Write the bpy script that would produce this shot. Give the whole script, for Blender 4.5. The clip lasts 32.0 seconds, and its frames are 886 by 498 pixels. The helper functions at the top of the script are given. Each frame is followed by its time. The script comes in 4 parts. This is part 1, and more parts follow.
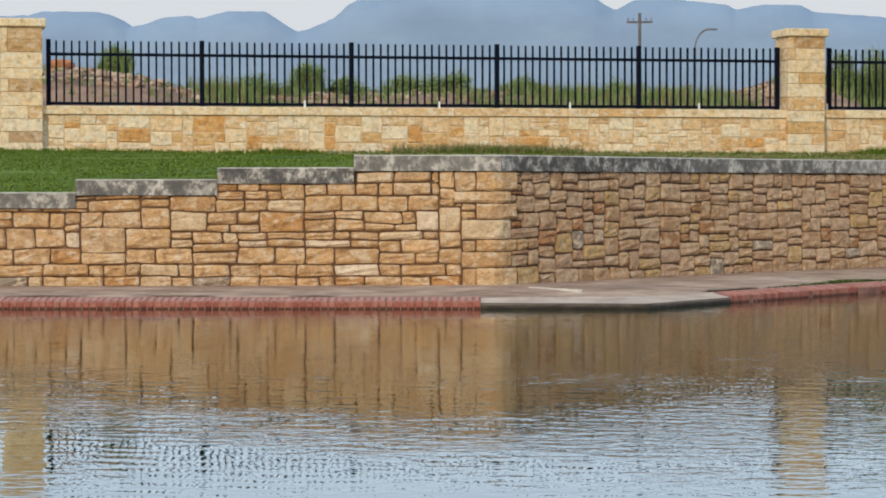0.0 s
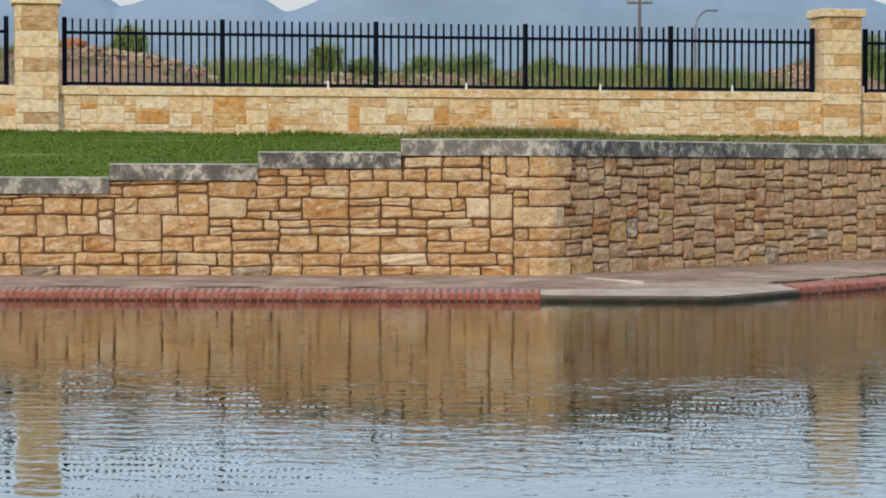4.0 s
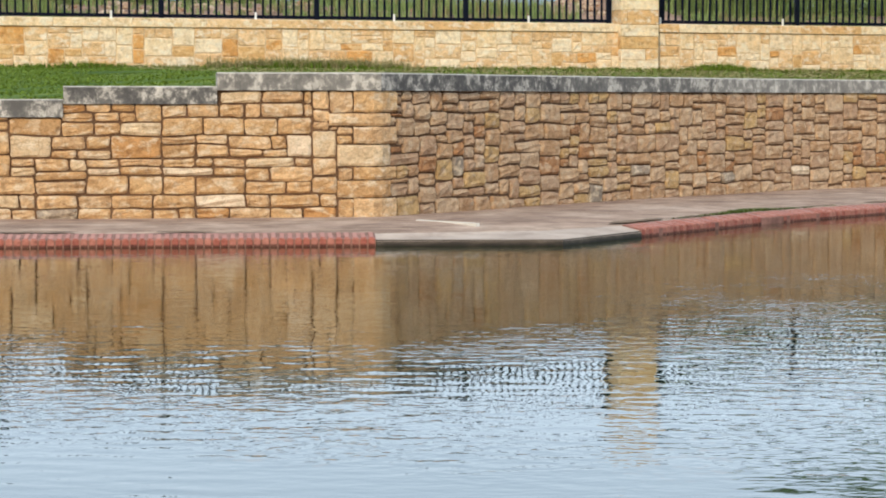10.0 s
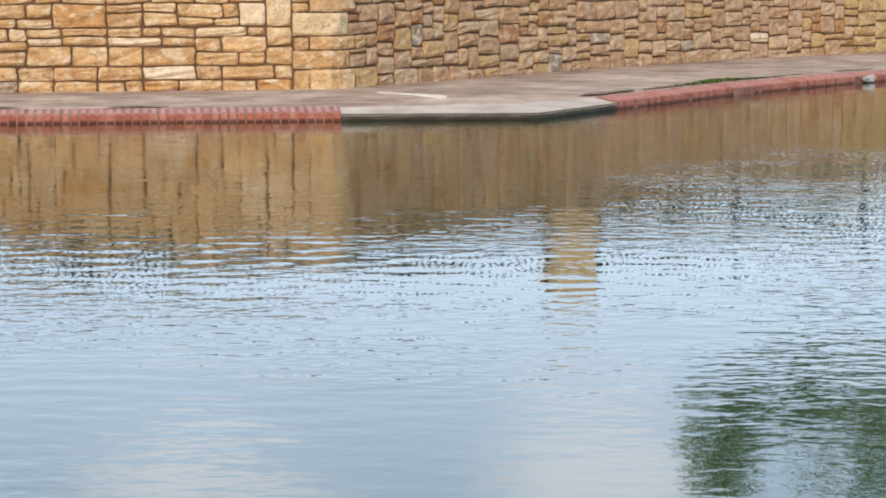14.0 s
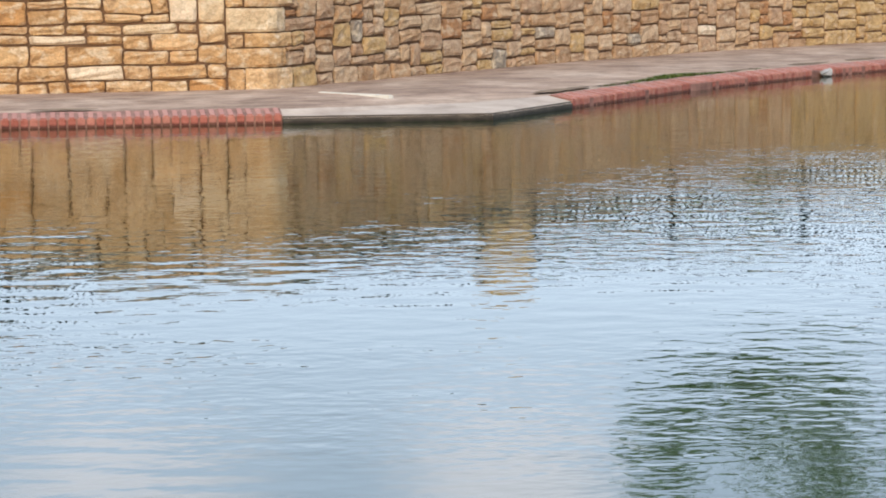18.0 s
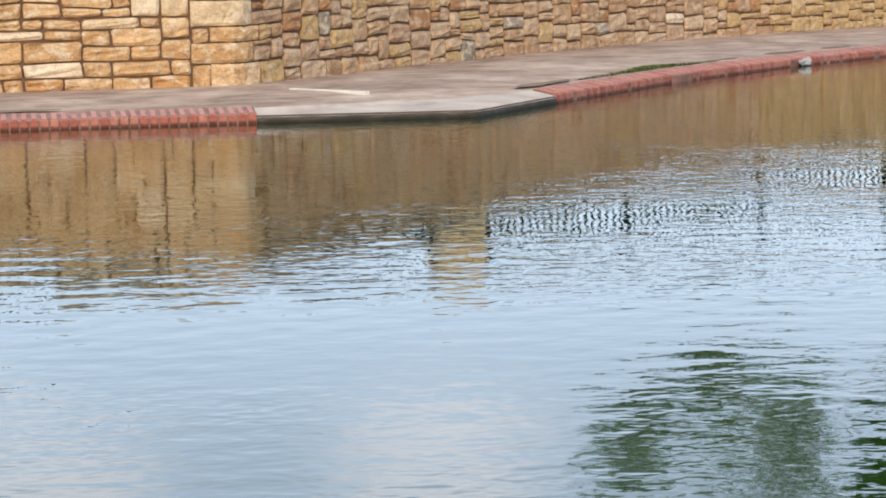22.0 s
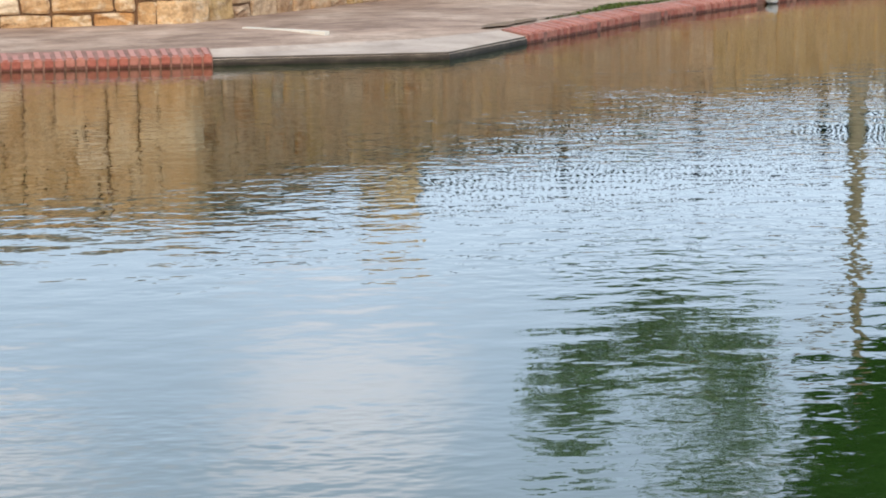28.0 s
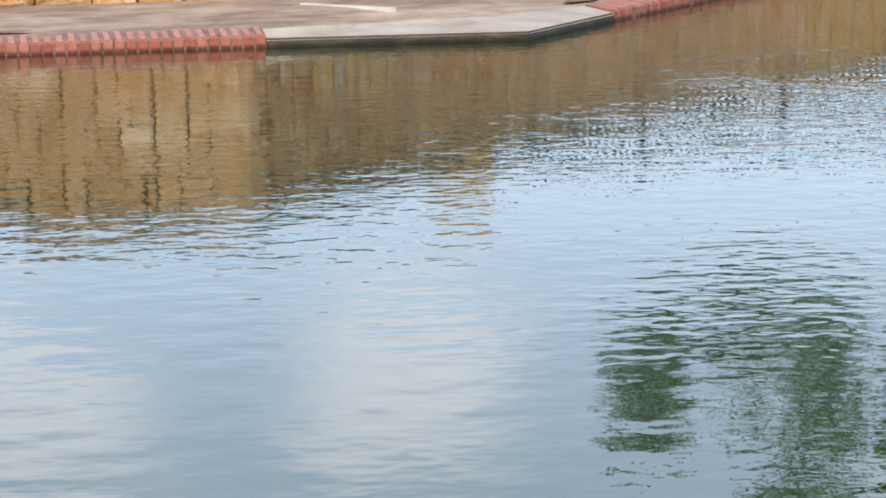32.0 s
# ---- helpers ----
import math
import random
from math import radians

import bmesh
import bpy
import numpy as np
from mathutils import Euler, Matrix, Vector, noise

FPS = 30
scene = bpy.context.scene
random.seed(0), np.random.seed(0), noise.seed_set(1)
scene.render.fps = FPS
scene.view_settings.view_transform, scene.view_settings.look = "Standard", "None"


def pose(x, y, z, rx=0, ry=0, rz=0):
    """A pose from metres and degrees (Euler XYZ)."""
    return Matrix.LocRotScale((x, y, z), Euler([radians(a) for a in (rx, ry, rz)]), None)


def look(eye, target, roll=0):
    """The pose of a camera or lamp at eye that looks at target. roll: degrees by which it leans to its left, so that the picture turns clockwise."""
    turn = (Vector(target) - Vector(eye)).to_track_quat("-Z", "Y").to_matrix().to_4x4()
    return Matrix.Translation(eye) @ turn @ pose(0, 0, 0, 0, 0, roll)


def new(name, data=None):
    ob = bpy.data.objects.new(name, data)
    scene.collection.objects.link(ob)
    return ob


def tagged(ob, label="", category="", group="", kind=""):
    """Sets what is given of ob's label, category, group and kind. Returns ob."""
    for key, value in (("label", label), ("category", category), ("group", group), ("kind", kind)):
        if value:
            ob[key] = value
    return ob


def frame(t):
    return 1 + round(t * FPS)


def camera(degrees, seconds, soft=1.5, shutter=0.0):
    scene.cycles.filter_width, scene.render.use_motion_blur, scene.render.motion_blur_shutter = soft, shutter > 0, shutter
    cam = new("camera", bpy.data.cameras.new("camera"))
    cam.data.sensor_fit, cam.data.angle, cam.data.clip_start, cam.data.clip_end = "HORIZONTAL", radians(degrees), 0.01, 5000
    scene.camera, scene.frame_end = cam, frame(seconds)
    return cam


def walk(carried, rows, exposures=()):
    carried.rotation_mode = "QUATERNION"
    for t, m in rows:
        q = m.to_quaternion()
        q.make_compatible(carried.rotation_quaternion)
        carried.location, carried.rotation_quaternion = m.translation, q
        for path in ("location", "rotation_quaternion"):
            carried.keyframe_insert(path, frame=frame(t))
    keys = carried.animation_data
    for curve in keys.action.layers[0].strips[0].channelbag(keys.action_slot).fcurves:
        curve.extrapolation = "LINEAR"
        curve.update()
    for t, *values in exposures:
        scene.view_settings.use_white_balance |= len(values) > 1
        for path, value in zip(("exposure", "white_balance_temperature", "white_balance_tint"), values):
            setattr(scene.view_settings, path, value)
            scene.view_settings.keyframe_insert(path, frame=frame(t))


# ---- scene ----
cam = camera(21.50, 32.0, soft=1.9)

# seconds, place, and the degrees of pan (clockwise from +y), tilt and roll
CAM_ROWS = [
    (0, -13.642, -37.500, 1.120, 11.853, -1.491, -0.08),
    (0.5, -13.694, -37.355, 1.123, 11.621, -1.631, -0.06),
    (1, -13.796, -37.186, 1.130, 11.315, -1.746, -0.16),
    (1.5, -13.822, -37.013, 1.135, 11.276, -2.412, -0.23),
    (2, -13.844, -36.853, 1.138, 11.007, -2.704, -0.19),
    (2.5, -13.909, -36.738, 1.142, 10.904, -3.101, -0.05),
    (3, -14.001, -36.600, 1.153, 11.668, -3.014, 0.01),
    (3.5, -14.029, -36.476, 1.158, 12.273, -2.849, 0.02),
    (4, -14.033, -36.317, 1.165, 12.168, -1.959, 0.09),
    (4.5, -14.064, -36.223, 1.178, 12.043, -1.516, 0.27),
    (6.5, -14.229, -35.802, 1.188, 12.620, -1.014, 0.40),
    (7, -14.253, -35.699, 1.193, 12.966, -1.213, 0.44),
    (7.5, -14.293, -35.589, 1.215, 14.843, -1.437, 0.47),
    (8, -14.339, -35.488, 1.218, 15.997, -1.725, 0.39),
    (8.5, -14.333, -35.355, 1.211, 16.161, -2.000, 0.33),
    (9, -14.343, -35.199, 1.207, 16.358, -2.336, 0.20),
    (9.5, -14.385, -35.050, 1.215, 17.492, -2.622, 0.24),
    (10, -14.436, -34.900, 1.214, 18.434, -3.664, 0.04),
    (10.5, -14.421, -34.750, 1.214, 19.364, -4.275, -0.01),
    (11, -14.425, -34.599, 1.222, 19.488, -4.596, 0.02),
    (11.5, -14.463, -34.451, 1.235, 19.535, -4.818, 0.05),
    (12, -14.501, -34.295, 1.230, 19.582, -5.376, -0.03),
    (12.5, -14.522, -34.123, 1.220, 19.680, -5.727, -0.07),
    (13, -14.571, -33.968, 1.211, 19.724, -6.789, -0.02),
    (13.5, -14.624, -33.837, 1.215, 20.840, -6.945, -0.01),
    (15.5, -14.616, -33.328, 1.182, 20.986, -6.947, -0.12),
    (16, -14.535, -33.126, 1.179, 21.377, -7.106, -0.28),
    (16.5, -14.496, -32.949, 1.179, 22.168, -7.181, -0.24),
    (17, -14.494, -32.805, 1.178, 22.558, -7.200, -0.16),
    (17.5, -14.486, -32.671, 1.178, 22.980, -7.092, -0.35),
    (18, -14.454, -32.531, 1.189, 23.051, -7.099, -0.45),
    (18.5, -14.449, -32.362, 1.190, 23.135, -7.018, -0.53),
    (19, -14.504, -32.200, 1.189, 24.167, -7.036, -0.48),
    (19.5, -14.521, -32.115, 1.196, 25.512, -7.281, -0.36),
    (20, -14.491, -32.010, 1.204, 25.322, -7.486, -0.52),
    (20.5, -14.500, -31.907, 1.206, 23.026, -7.404, -0.67),
    (21, -14.525, -31.800, 1.209, 22.615, -7.243, -0.79),
    (21.5, -14.545, -31.688, 1.214, 24.877, -7.337, -0.84),
    (22, -14.512, -31.564, 1.222, 24.967, -7.484, -0.86),
    (22.5, -14.483, -31.447, 1.226, 24.533, -7.521, -0.78),
    (23, -14.519, -31.341, 1.230, 24.188, -7.624, -0.72),
    (23.5, -14.532, -31.225, 1.223, 24.679, -7.839, -0.93),
    (24, -14.505, -31.112, 1.226, 24.900, -8.059, -0.94),
    (24.5, -14.453, -31.009, 1.230, 24.944, -8.185, -0.91),
    (26.5, -14.395, -30.640, 1.234, 25.243, -8.960, -1.04),
    (27, -14.407, -30.553, 1.237, 25.405, -9.195, -0.82),
    (27.5, -14.427, -30.472, 1.233, 26.030, -9.252, -0.76),
    (28, -14.455, -30.433, 1.235, 27.343, -9.231, -0.46),
    (28.5, -14.443, -30.446, 1.237, 27.202, -9.417, -0.59),
    (29, -14.381, -30.394, 1.236, 26.179, -9.478, -0.46),
    (29.5, -14.221, -30.115, 1.229, 24.906, -9.590, -0.64),
    (30, -13.958, -29.690, 1.225, 24.242, -10.100, -0.77),
    (30.5, -13.788, -29.328, 1.219, 24.502, -10.182, -0.59),
    (31, -13.748, -29.122, 1.214, 25.143, -10.202, -0.44),
    (31.5, -13.771, -29.049, 1.205, 25.542, -10.130, -0.61),
    (32, -13.802, -29.034, 1.194, 25.639, -10.033, -0.75),
]


def aim(x, y, z, pan, tilt, roll):
    return pose(x, y, z, 90 + tilt, 0, -pan) @ pose(0, 0, 0, 0, 0, roll)


walk(cam, [(r[0], aim(*r[1:])) for r in CAM_ROWS],
     [(0, -0.64, 6600, 11), (1, -0.66, 6600, 11), (2, -0.24, 6580, 11), (3, -0.24, 6580, 11), (4, -0.70, 6580, 11), (7, -0.73, 6590, 11), (9, -0.35, 6590, 11),
      (12, -0.23, 6520, 11), (16, -0.18, 6500, 13), (24, -0.15, 6470, 13), (28, -0.16, 6440, 12), (32, -0.10, 6440, 12)])

# ---- world and sun ----
SUN_AZ, SUN_EL = -145.0, 23.0     # clockwise from +y
world = bpy.data.worlds.new("world")
scene.world = world
world.use_nodes = True


def links(tree, *pairs):
    for a, b in pairs:
        tree.links.new(a, b)


def node(tree, kind, **props):
    n = tree.nodes.new(kind)
    for k, v in props.items():
        if k in n.inputs:
            n.inputs[k].default_value = v
    return n


CLOUDS = [(0.255, 0.240, 0.055, 0.034), (0.405, 0.232, 0.046, 0.040), (0.10, 0.26, 0.06, 0.03), (0.30, 0.36, 0.12, 0.06), (-0.25, 0.22, 0.12, 0.04), (0.62, 0.30, 0.10, 0.06)]


def build_world():
    """Blue evening sky with a pale rim at the horizon and a few soft clouds (x, z of their way, half width, half height)."""
    t = world.node_tree
    t.nodes.clear()
    out = t.nodes.new("ShaderNodeOutputWorld")
    bg = t.nodes.new("ShaderNodeBackground")
    sky = t.nodes.new("ShaderNodeTexSky")
    sky.sky_type, sky.sun_disc = "NISHITA", False
    sky.sun_elevation, sky.sun_rotation = radians(SUN_EL), radians(SUN_AZ)
    sky.air_density, sky.dust_density, sky.ozone_density = 1.0, 2.0, 1.0
    co = t.nodes.new("ShaderNodeTexCoord")
    sep = t.nodes.new("ShaderNodeSeparateXYZ")
    mp = t.nodes.new("ShaderNodeMapping")
    mp.inputs["Scale"].default_value = (1.0, 1.0, 2.2)
    nz = node(t, "ShaderNodeTexNoise", Scale=7.0, Detail=5.0, Roughness=0.55)
    links(t, (co.outputs["Generated"], mp.inputs["Vector"]), (mp.outputs[0], nz.inputs["Vector"]), (co.outputs["Generated"], sep.inputs[0]))
    shift = t.nodes.new("ShaderNodeMapRange")
    for k, q in (("From Min", 0.3), ("From Max", 0.7), ("To Min", 0.45), ("To Max", -0.45)):
        shift.inputs[k].default_value = q
    t.links.new(nz.outputs["Fac"], shift.inputs["Value"])
    last = None
    for x, z, w, h in CLOUDS:
        flat = t.nodes.new("ShaderNodeCombineXYZ")
        for k, c, half in (("X", x, w), ("Z", z, h)):
            m = t.nodes.new("ShaderNodeMapRange")
            m.clamp = False
            m.inputs["From Min"].default_value, m.inputs["From Max"].default_value = c, c + half
            t.links.new(sep.outputs[k], m.inputs["Value"])
            t.links.new(m.outputs[0], flat.inputs[k])
        far = t.nodes.new("ShaderNodeVectorMath")
        far.operation = "LENGTH"
        t.links.new(flat.outputs[0], far.inputs[0])
        add = t.nodes.new("ShaderNodeMath")
        links(t, (far.outputs["Value"], add.inputs[0]), (shift.outputs[0], add.inputs[1]))
        soft = t.nodes.new("ShaderNodeMapRange")
        soft.interpolation_type = "SMOOTHSTEP"
        for k, q in (("From Min", 1.35), ("From Max", 0.35), ("To Min", 0.0), ("To Max", 0.6)):
            soft.inputs[k].default_value = q
        t.links.new(add.outputs[0], soft.inputs["Value"])
        if last is None:
            last = soft.outputs[0]
        else:
            big = t.nodes.new("ShaderNodeMath")
            big.operation = "MAXIMUM"
            links(t, (last, big.inputs[0]), (soft.outputs[0], big.inputs[1]))
            last = big.outputs[0]
    low = t.nodes.new("ShaderNodeValToRGB")
    e = low.color_ramp.elements
    e.new(0.5)
    for k, (p, q) in enumerate(((0.085, 0.95), (0.098, 0.0), (0.14, 0.0))):
        e[k].position, e[k].color = p, (q, q, q, 1)
    haze = t.nodes.new("ShaderNodeValToRGB")
    e = haze.color_ramp.elements
    for k, (p, q) in enumerate(((0.08, 0.30), (0.20, 0.0))):
        e[k].position, e[k].color = p, (q, q, q, 1)
    veil, pale, cloud, rim = [t.nodes.new("ShaderNodeMix") for _ in range(4)]
    for m, c in ((veil, (18.4, 23.4, 29.2, 1)), (pale, (24.2, 27.2, 29.8, 1)), (cloud, (27.6, 27.6, 28.6, 1)), (rim, (12.3, 13.0, 13.7, 1))):
        m.data_type = "RGBA"
        m.inputs["B"].default_value = c
    veil.inputs["Factor"].default_value = 0.72
    bg.inputs["Strength"].default_value = 0.084
    links(t, (sep.outputs["Z"], low.inputs["Fac"]), (sep.outputs["Z"], haze.inputs["Fac"]), (sky.outputs[0], veil.inputs["A"]), (veil.outputs["Result"], pale.inputs["A"]), (haze.outputs["Color"], pale.inputs["Factor"]),
          (pale.outputs["Result"], cloud.inputs["A"]), (last, cloud.inputs["Factor"]), (cloud.outputs["Result"], rim.inputs["A"]), (low.outputs["Color"], rim.inputs["Factor"]),
          (rim.outputs["Result"], bg.inputs["Color"]), (bg.outputs[0], out.inputs["Surface"]))


build_world()
sun = new("sun", bpy.data.lights.new("sun", "SUN"))
sun.data.energy, sun.data.angle, sun.data.color = 2.86, radians(2), (1.0, 0.825, 0.57)
sun_way = Vector((math.sin(radians(SUN_AZ)) * math.cos(radians(SUN_EL)), math.cos(radians(SUN_AZ)) * math.cos(radians(SUN_EL)), math.sin(radians(SUN_EL))))
sun.matrix_world = look(sun_way * 60, (0, 0, 0))


# ---- materials ----
def material(name, roughness=0.8, metallic=0.0, ior=1.45):
    m = bpy.data.materials.new(name)
    m.use_nodes = True
    b = m.node_tree.nodes["Principled BSDF"]
    b.inputs["Roughness"].default_value, b.inputs["Metallic"].default_value, b.inputs["IOR"].default_value = roughness, metallic, ior
    return m, m.node_tree, b


def ramp_of(t, source, stops, constant=False):
    r = t.nodes.new("ShaderNodeValToRGB")
    e = r.color_ramp.elements
    while len(e) < len(stops):
        e.new(0.5)
    for k, (p, c) in enumerate(stops):
        e[k].position, e[k].color = p, (*c, 1)
    if constant:
        r.color_ramp.interpolation = "CONSTANT"
    t.links.new(source, r.inputs["Fac"])
    return r.outputs["Color"]


def mixed(t, kind, fac, a, b):
    m = t.nodes.new("ShaderNodeMix")
    m.data_type, m.blend_type = "RGBA", kind
    for sock, v in ((m.inputs["Factor"], fac), (m.inputs["A"], a), (m.inputs["B"], b)):
        if isinstance(v, (int, float)):
            sock.default_value = v
        elif isinstance(v, tuple):
            sock.default_value = (*v, 1)
        else:
            t.links.new(v, sock)
    return m.outputs["Result"]


def noise_of(t, scale, detail=4.0, rough=0.55, stretch=(1, 1, 1), coord="Object", seed=None):
    co = t.nodes.new("ShaderNodeTexCoord")
    mp = t.nodes.new("ShaderNodeMapping")
    mp.inputs["Scale"].default_value = stretch
    n = node(t, "ShaderNodeTexNoise", Scale=scale, Detail=detail, Roughness=rough)
    t.links.new(co.outputs[coord], mp.inputs["Vector"])
    if seed is not None:
        t.links.new(seed, mp.inputs["Location"])
    t.links.new(mp.outputs[0], n.inputs["Vector"])
    return n.outputs["Fac"]


def bumped(t, b, height, strength, distance):
    n = node(t, "ShaderNodeBump", Strength=strength, Distance=distance)
    t.links.new(height, n.inputs["Height"])
    t.links.new(n.outputs[0], b.inputs["Normal"])


def seeded(t):
    info = t.nodes.new("ShaderNodeObjectInfo")
    mul = t.nodes.new("ShaderNodeVectorMath")
    mul.operation = "SCALE"
    mul.inputs[0].default_value = (37.0, 19.0, 53.0)
    t.links.new(info.outputs["Random"], mul.inputs["Scale"])
    return info.outputs["Random"], mul.outputs[0]


def stone_material(name, stops, bump=0.042, stain=(0.48, 0.26, 0.10), cracks=0.55, pale=(0.80, 0.64, 0.44)):
    m, t, b = material(name, 0.9)
    rnd, seed = seeded(t)
    base = ramp_of(t, rnd, stops, True)
    blot = ramp_of(t, noise_of(t, 11, 5, 0.65, seed=seed), [(0.30, (0.50, 0.42, 0.34)), (0.46, (0.93, 0.90, 0.85)), (0.66, (1.18, 1.15, 1.10))])
    col = mixed(t, "MULTIPLY", 0.85, base, blot)
    cream = ramp_of(t, noise_of(t, 8, 5, 0.6, (1, 1, 1.6), seed=seed), [(0.50, (0, 0, 0)), (0.62, (0.75, 0.75, 0.75))])
    col = mixed(t, "MIX", cream, col, pale)
    rust = ramp_of(t, noise_of(t, 4.5, 4, 0.65, seed=seed), [(0.52, (0, 0, 0)), (0.68, (1, 1, 1))])
    col = mixed(t, "MIX", mixed(t, "MULTIPLY", 1.0, rust, (0.38, 0.38, 0.38)), col, stain)
    grain = noise_of(t, 60, 5, 0.7, seed=seed)
    col = mixed(t, "MULTIPLY", 0.5, col, ramp_of(t, grain, [(0.3, (0.7, 0.68, 0.64)), (0.7, (1.15, 1.14, 1.12))]))
    cleft = ramp_of(t, noise_of(t, 17, 3, 0.5, (1, 1, 1.8), seed=seed), [(0.455, (1, 1, 1)), (0.5, (0.62, 0.56, 0.5)), (0.545, (1, 1, 1))])
    col = mixed(t, "MULTIPLY", cracks, col, cleft)
    t.links.new(col, b.inputs["Base Color"])
    bumped(t, b, mixed(t, "ADD", 0.35, noise_of(t, 13, 5, 0.65, seed=seed), grain), 1.0, bump)
    return m


STONE_WARM = stone_material("sandstone_warm", [(0, (0.636, 0.394, 0.191)), (0.16, (0.694, 0.447, 0.233)), (0.30, (0.580, 0.351, 0.165)), (0.42, (0.722, 0.482, 0.263)), (0.54, (0.627, 0.404, 0.216)),
                                              (0.66, (0.646, 0.407, 0.196)), (0.78, (0.627, 0.418, 0.235)), (0.86, (0.570, 0.304, 0.119)), (0.93, (0.720, 0.541, 0.341))])
STONE_TAN = stone_material("sandstone_tan", [(0, (0.525, 0.330, 0.183)), (0.16, (0.577, 0.391, 0.236)), (0.32, (0.484, 0.302, 0.170)), (0.46, (0.595, 0.419, 0.268)), (0.58, (0.521, 0.344, 0.214)),
                                            (0.70, (0.558, 0.372, 0.170)), (0.80, (0.484, 0.312, 0.192)), (0.88, (0.539, 0.372, 0.241)), (0.95, (0.446, 0.228, 0.103))], stain=(0.389, 0.200, 0.081), cracks=0.5, pale=(0.651, 0.484, 0.317))
STONE_PALE = stone_material("limestone_pale", [(0, (0.826, 0.644, 0.407)), (0.15, (0.845, 0.690, 0.463)), (0.32, (0.787, 0.560, 0.322)), (0.46, (0.845, 0.713, 0.510)), (0.58, (0.826, 0.639, 0.402)), (0.70, (0.730, 0.500, 0.272)),
                                              (0.80, (0.845, 0.694, 0.482)), (0.91, (0.710, 0.450, 0.212))], 0.022, (0.730, 0.456, 0.188), 0.4, (0.845, 0.760, 0.592))
STONE_ORANGE = stone_material("limestone_orange", [(0, (0.68, 0.36, 0.12)), (0.5, (0.64, 0.40, 0.17)), (0.8, (0.60, 0.31, 0.10))], 0.02, (0.75, 0.52, 0.27), 0.4, (0.78, 0.56, 0.30))
STONE_WHITE = stone_material("sandstone_white", [(0, (0.76, 0.62, 0.46)), (0.5, (0.72, 0.57, 0.41))], 0.03, (0.62, 0.45, 0.28), 0.45)
STONE_GREY = stone_material("sandstone_grey", [(0, (0.32, 0.26, 0.20)), (0.5, (0.38, 0.31, 0.24))], 0.03, (0.40, 0.27, 0.17), 0.5)


def plain(name, colour, scale=8, vary=0.25, roughness=0.85, bump=0.0, fine=60, metallic=0.0, stretch=(1, 1, 1)):
    m, t, b = material(name, roughness, metallic)
    lo, hi = tuple(c * (1 - vary) for c in colour), tuple(min(1, c * (1 + vary)) for c in colour)
    col = ramp_of(t, noise_of(t, scale, 5, 0.6, stretch), [(0.3, lo), (0.7, hi)])
    grain = noise_of(t, fine, 4, 0.65, stretch)
    col = mixed(t, "MULTIPLY", 0.5, col, ramp_of(t, grain, [(0.3, (0.75, 0.75, 0.75)), (0.7, (1.15, 1.15, 1.15))]))
    t.links.new(col, b.inputs["Base Color"])
    if bump:
        bumped(t, b, grain, 0.7, bump)
    return m


MORTAR = plain("mortar", (0.145, 0.078, 0.040), 5, 0.35, 0.95, 0.006)
MORTAR_PALE = plain("mortar_pale", (0.68, 0.50, 0.30), 5, 0.25, 0.95, 0.004)
def paving_material():
    m, t, b = material("pavement_concrete", 0.9)
    base = ramp_of(t, noise_of(t, 1.1, 6, 0.65), [(0.28, (0.27, 0.165, 0.11)), (0.5, (0.40, 0.265, 0.185)), (0.72, (0.54, 0.395, 0.29))])
    wear = ramp_of(t, noise_of(t, 3.5, 6, 0.7, (0.8, 1.3, 1)), [(0.40, (0.55, 0.50, 0.46)), (0.56, (1, 1, 1)), (0.70, (1.25, 1.25, 1.24))])
    col = mixed(t, "MULTIPLY", 0.8, base, wear)
    grit = noise_of(t, 40, 4, 0.7)
    t.links.new(mixed(t, "MULTIPLY", 0.5, col, ramp_of(t, grit, [(0.3, (0.72, 0.72, 0.72)), (0.7, (1.18, 1.18, 1.18))])), b.inputs["Base Color"])
    bumped(t, b, grit, 0.8, 0.004)
    return m


PAVING = paving_material()


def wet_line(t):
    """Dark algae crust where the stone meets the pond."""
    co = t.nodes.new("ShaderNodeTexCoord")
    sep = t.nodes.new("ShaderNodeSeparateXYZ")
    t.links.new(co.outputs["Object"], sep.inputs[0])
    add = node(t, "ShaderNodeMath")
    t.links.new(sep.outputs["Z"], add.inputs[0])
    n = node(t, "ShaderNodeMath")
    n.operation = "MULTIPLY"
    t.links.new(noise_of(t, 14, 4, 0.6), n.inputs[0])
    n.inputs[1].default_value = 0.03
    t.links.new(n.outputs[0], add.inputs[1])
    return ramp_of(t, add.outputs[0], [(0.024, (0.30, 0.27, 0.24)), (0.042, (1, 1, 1))])


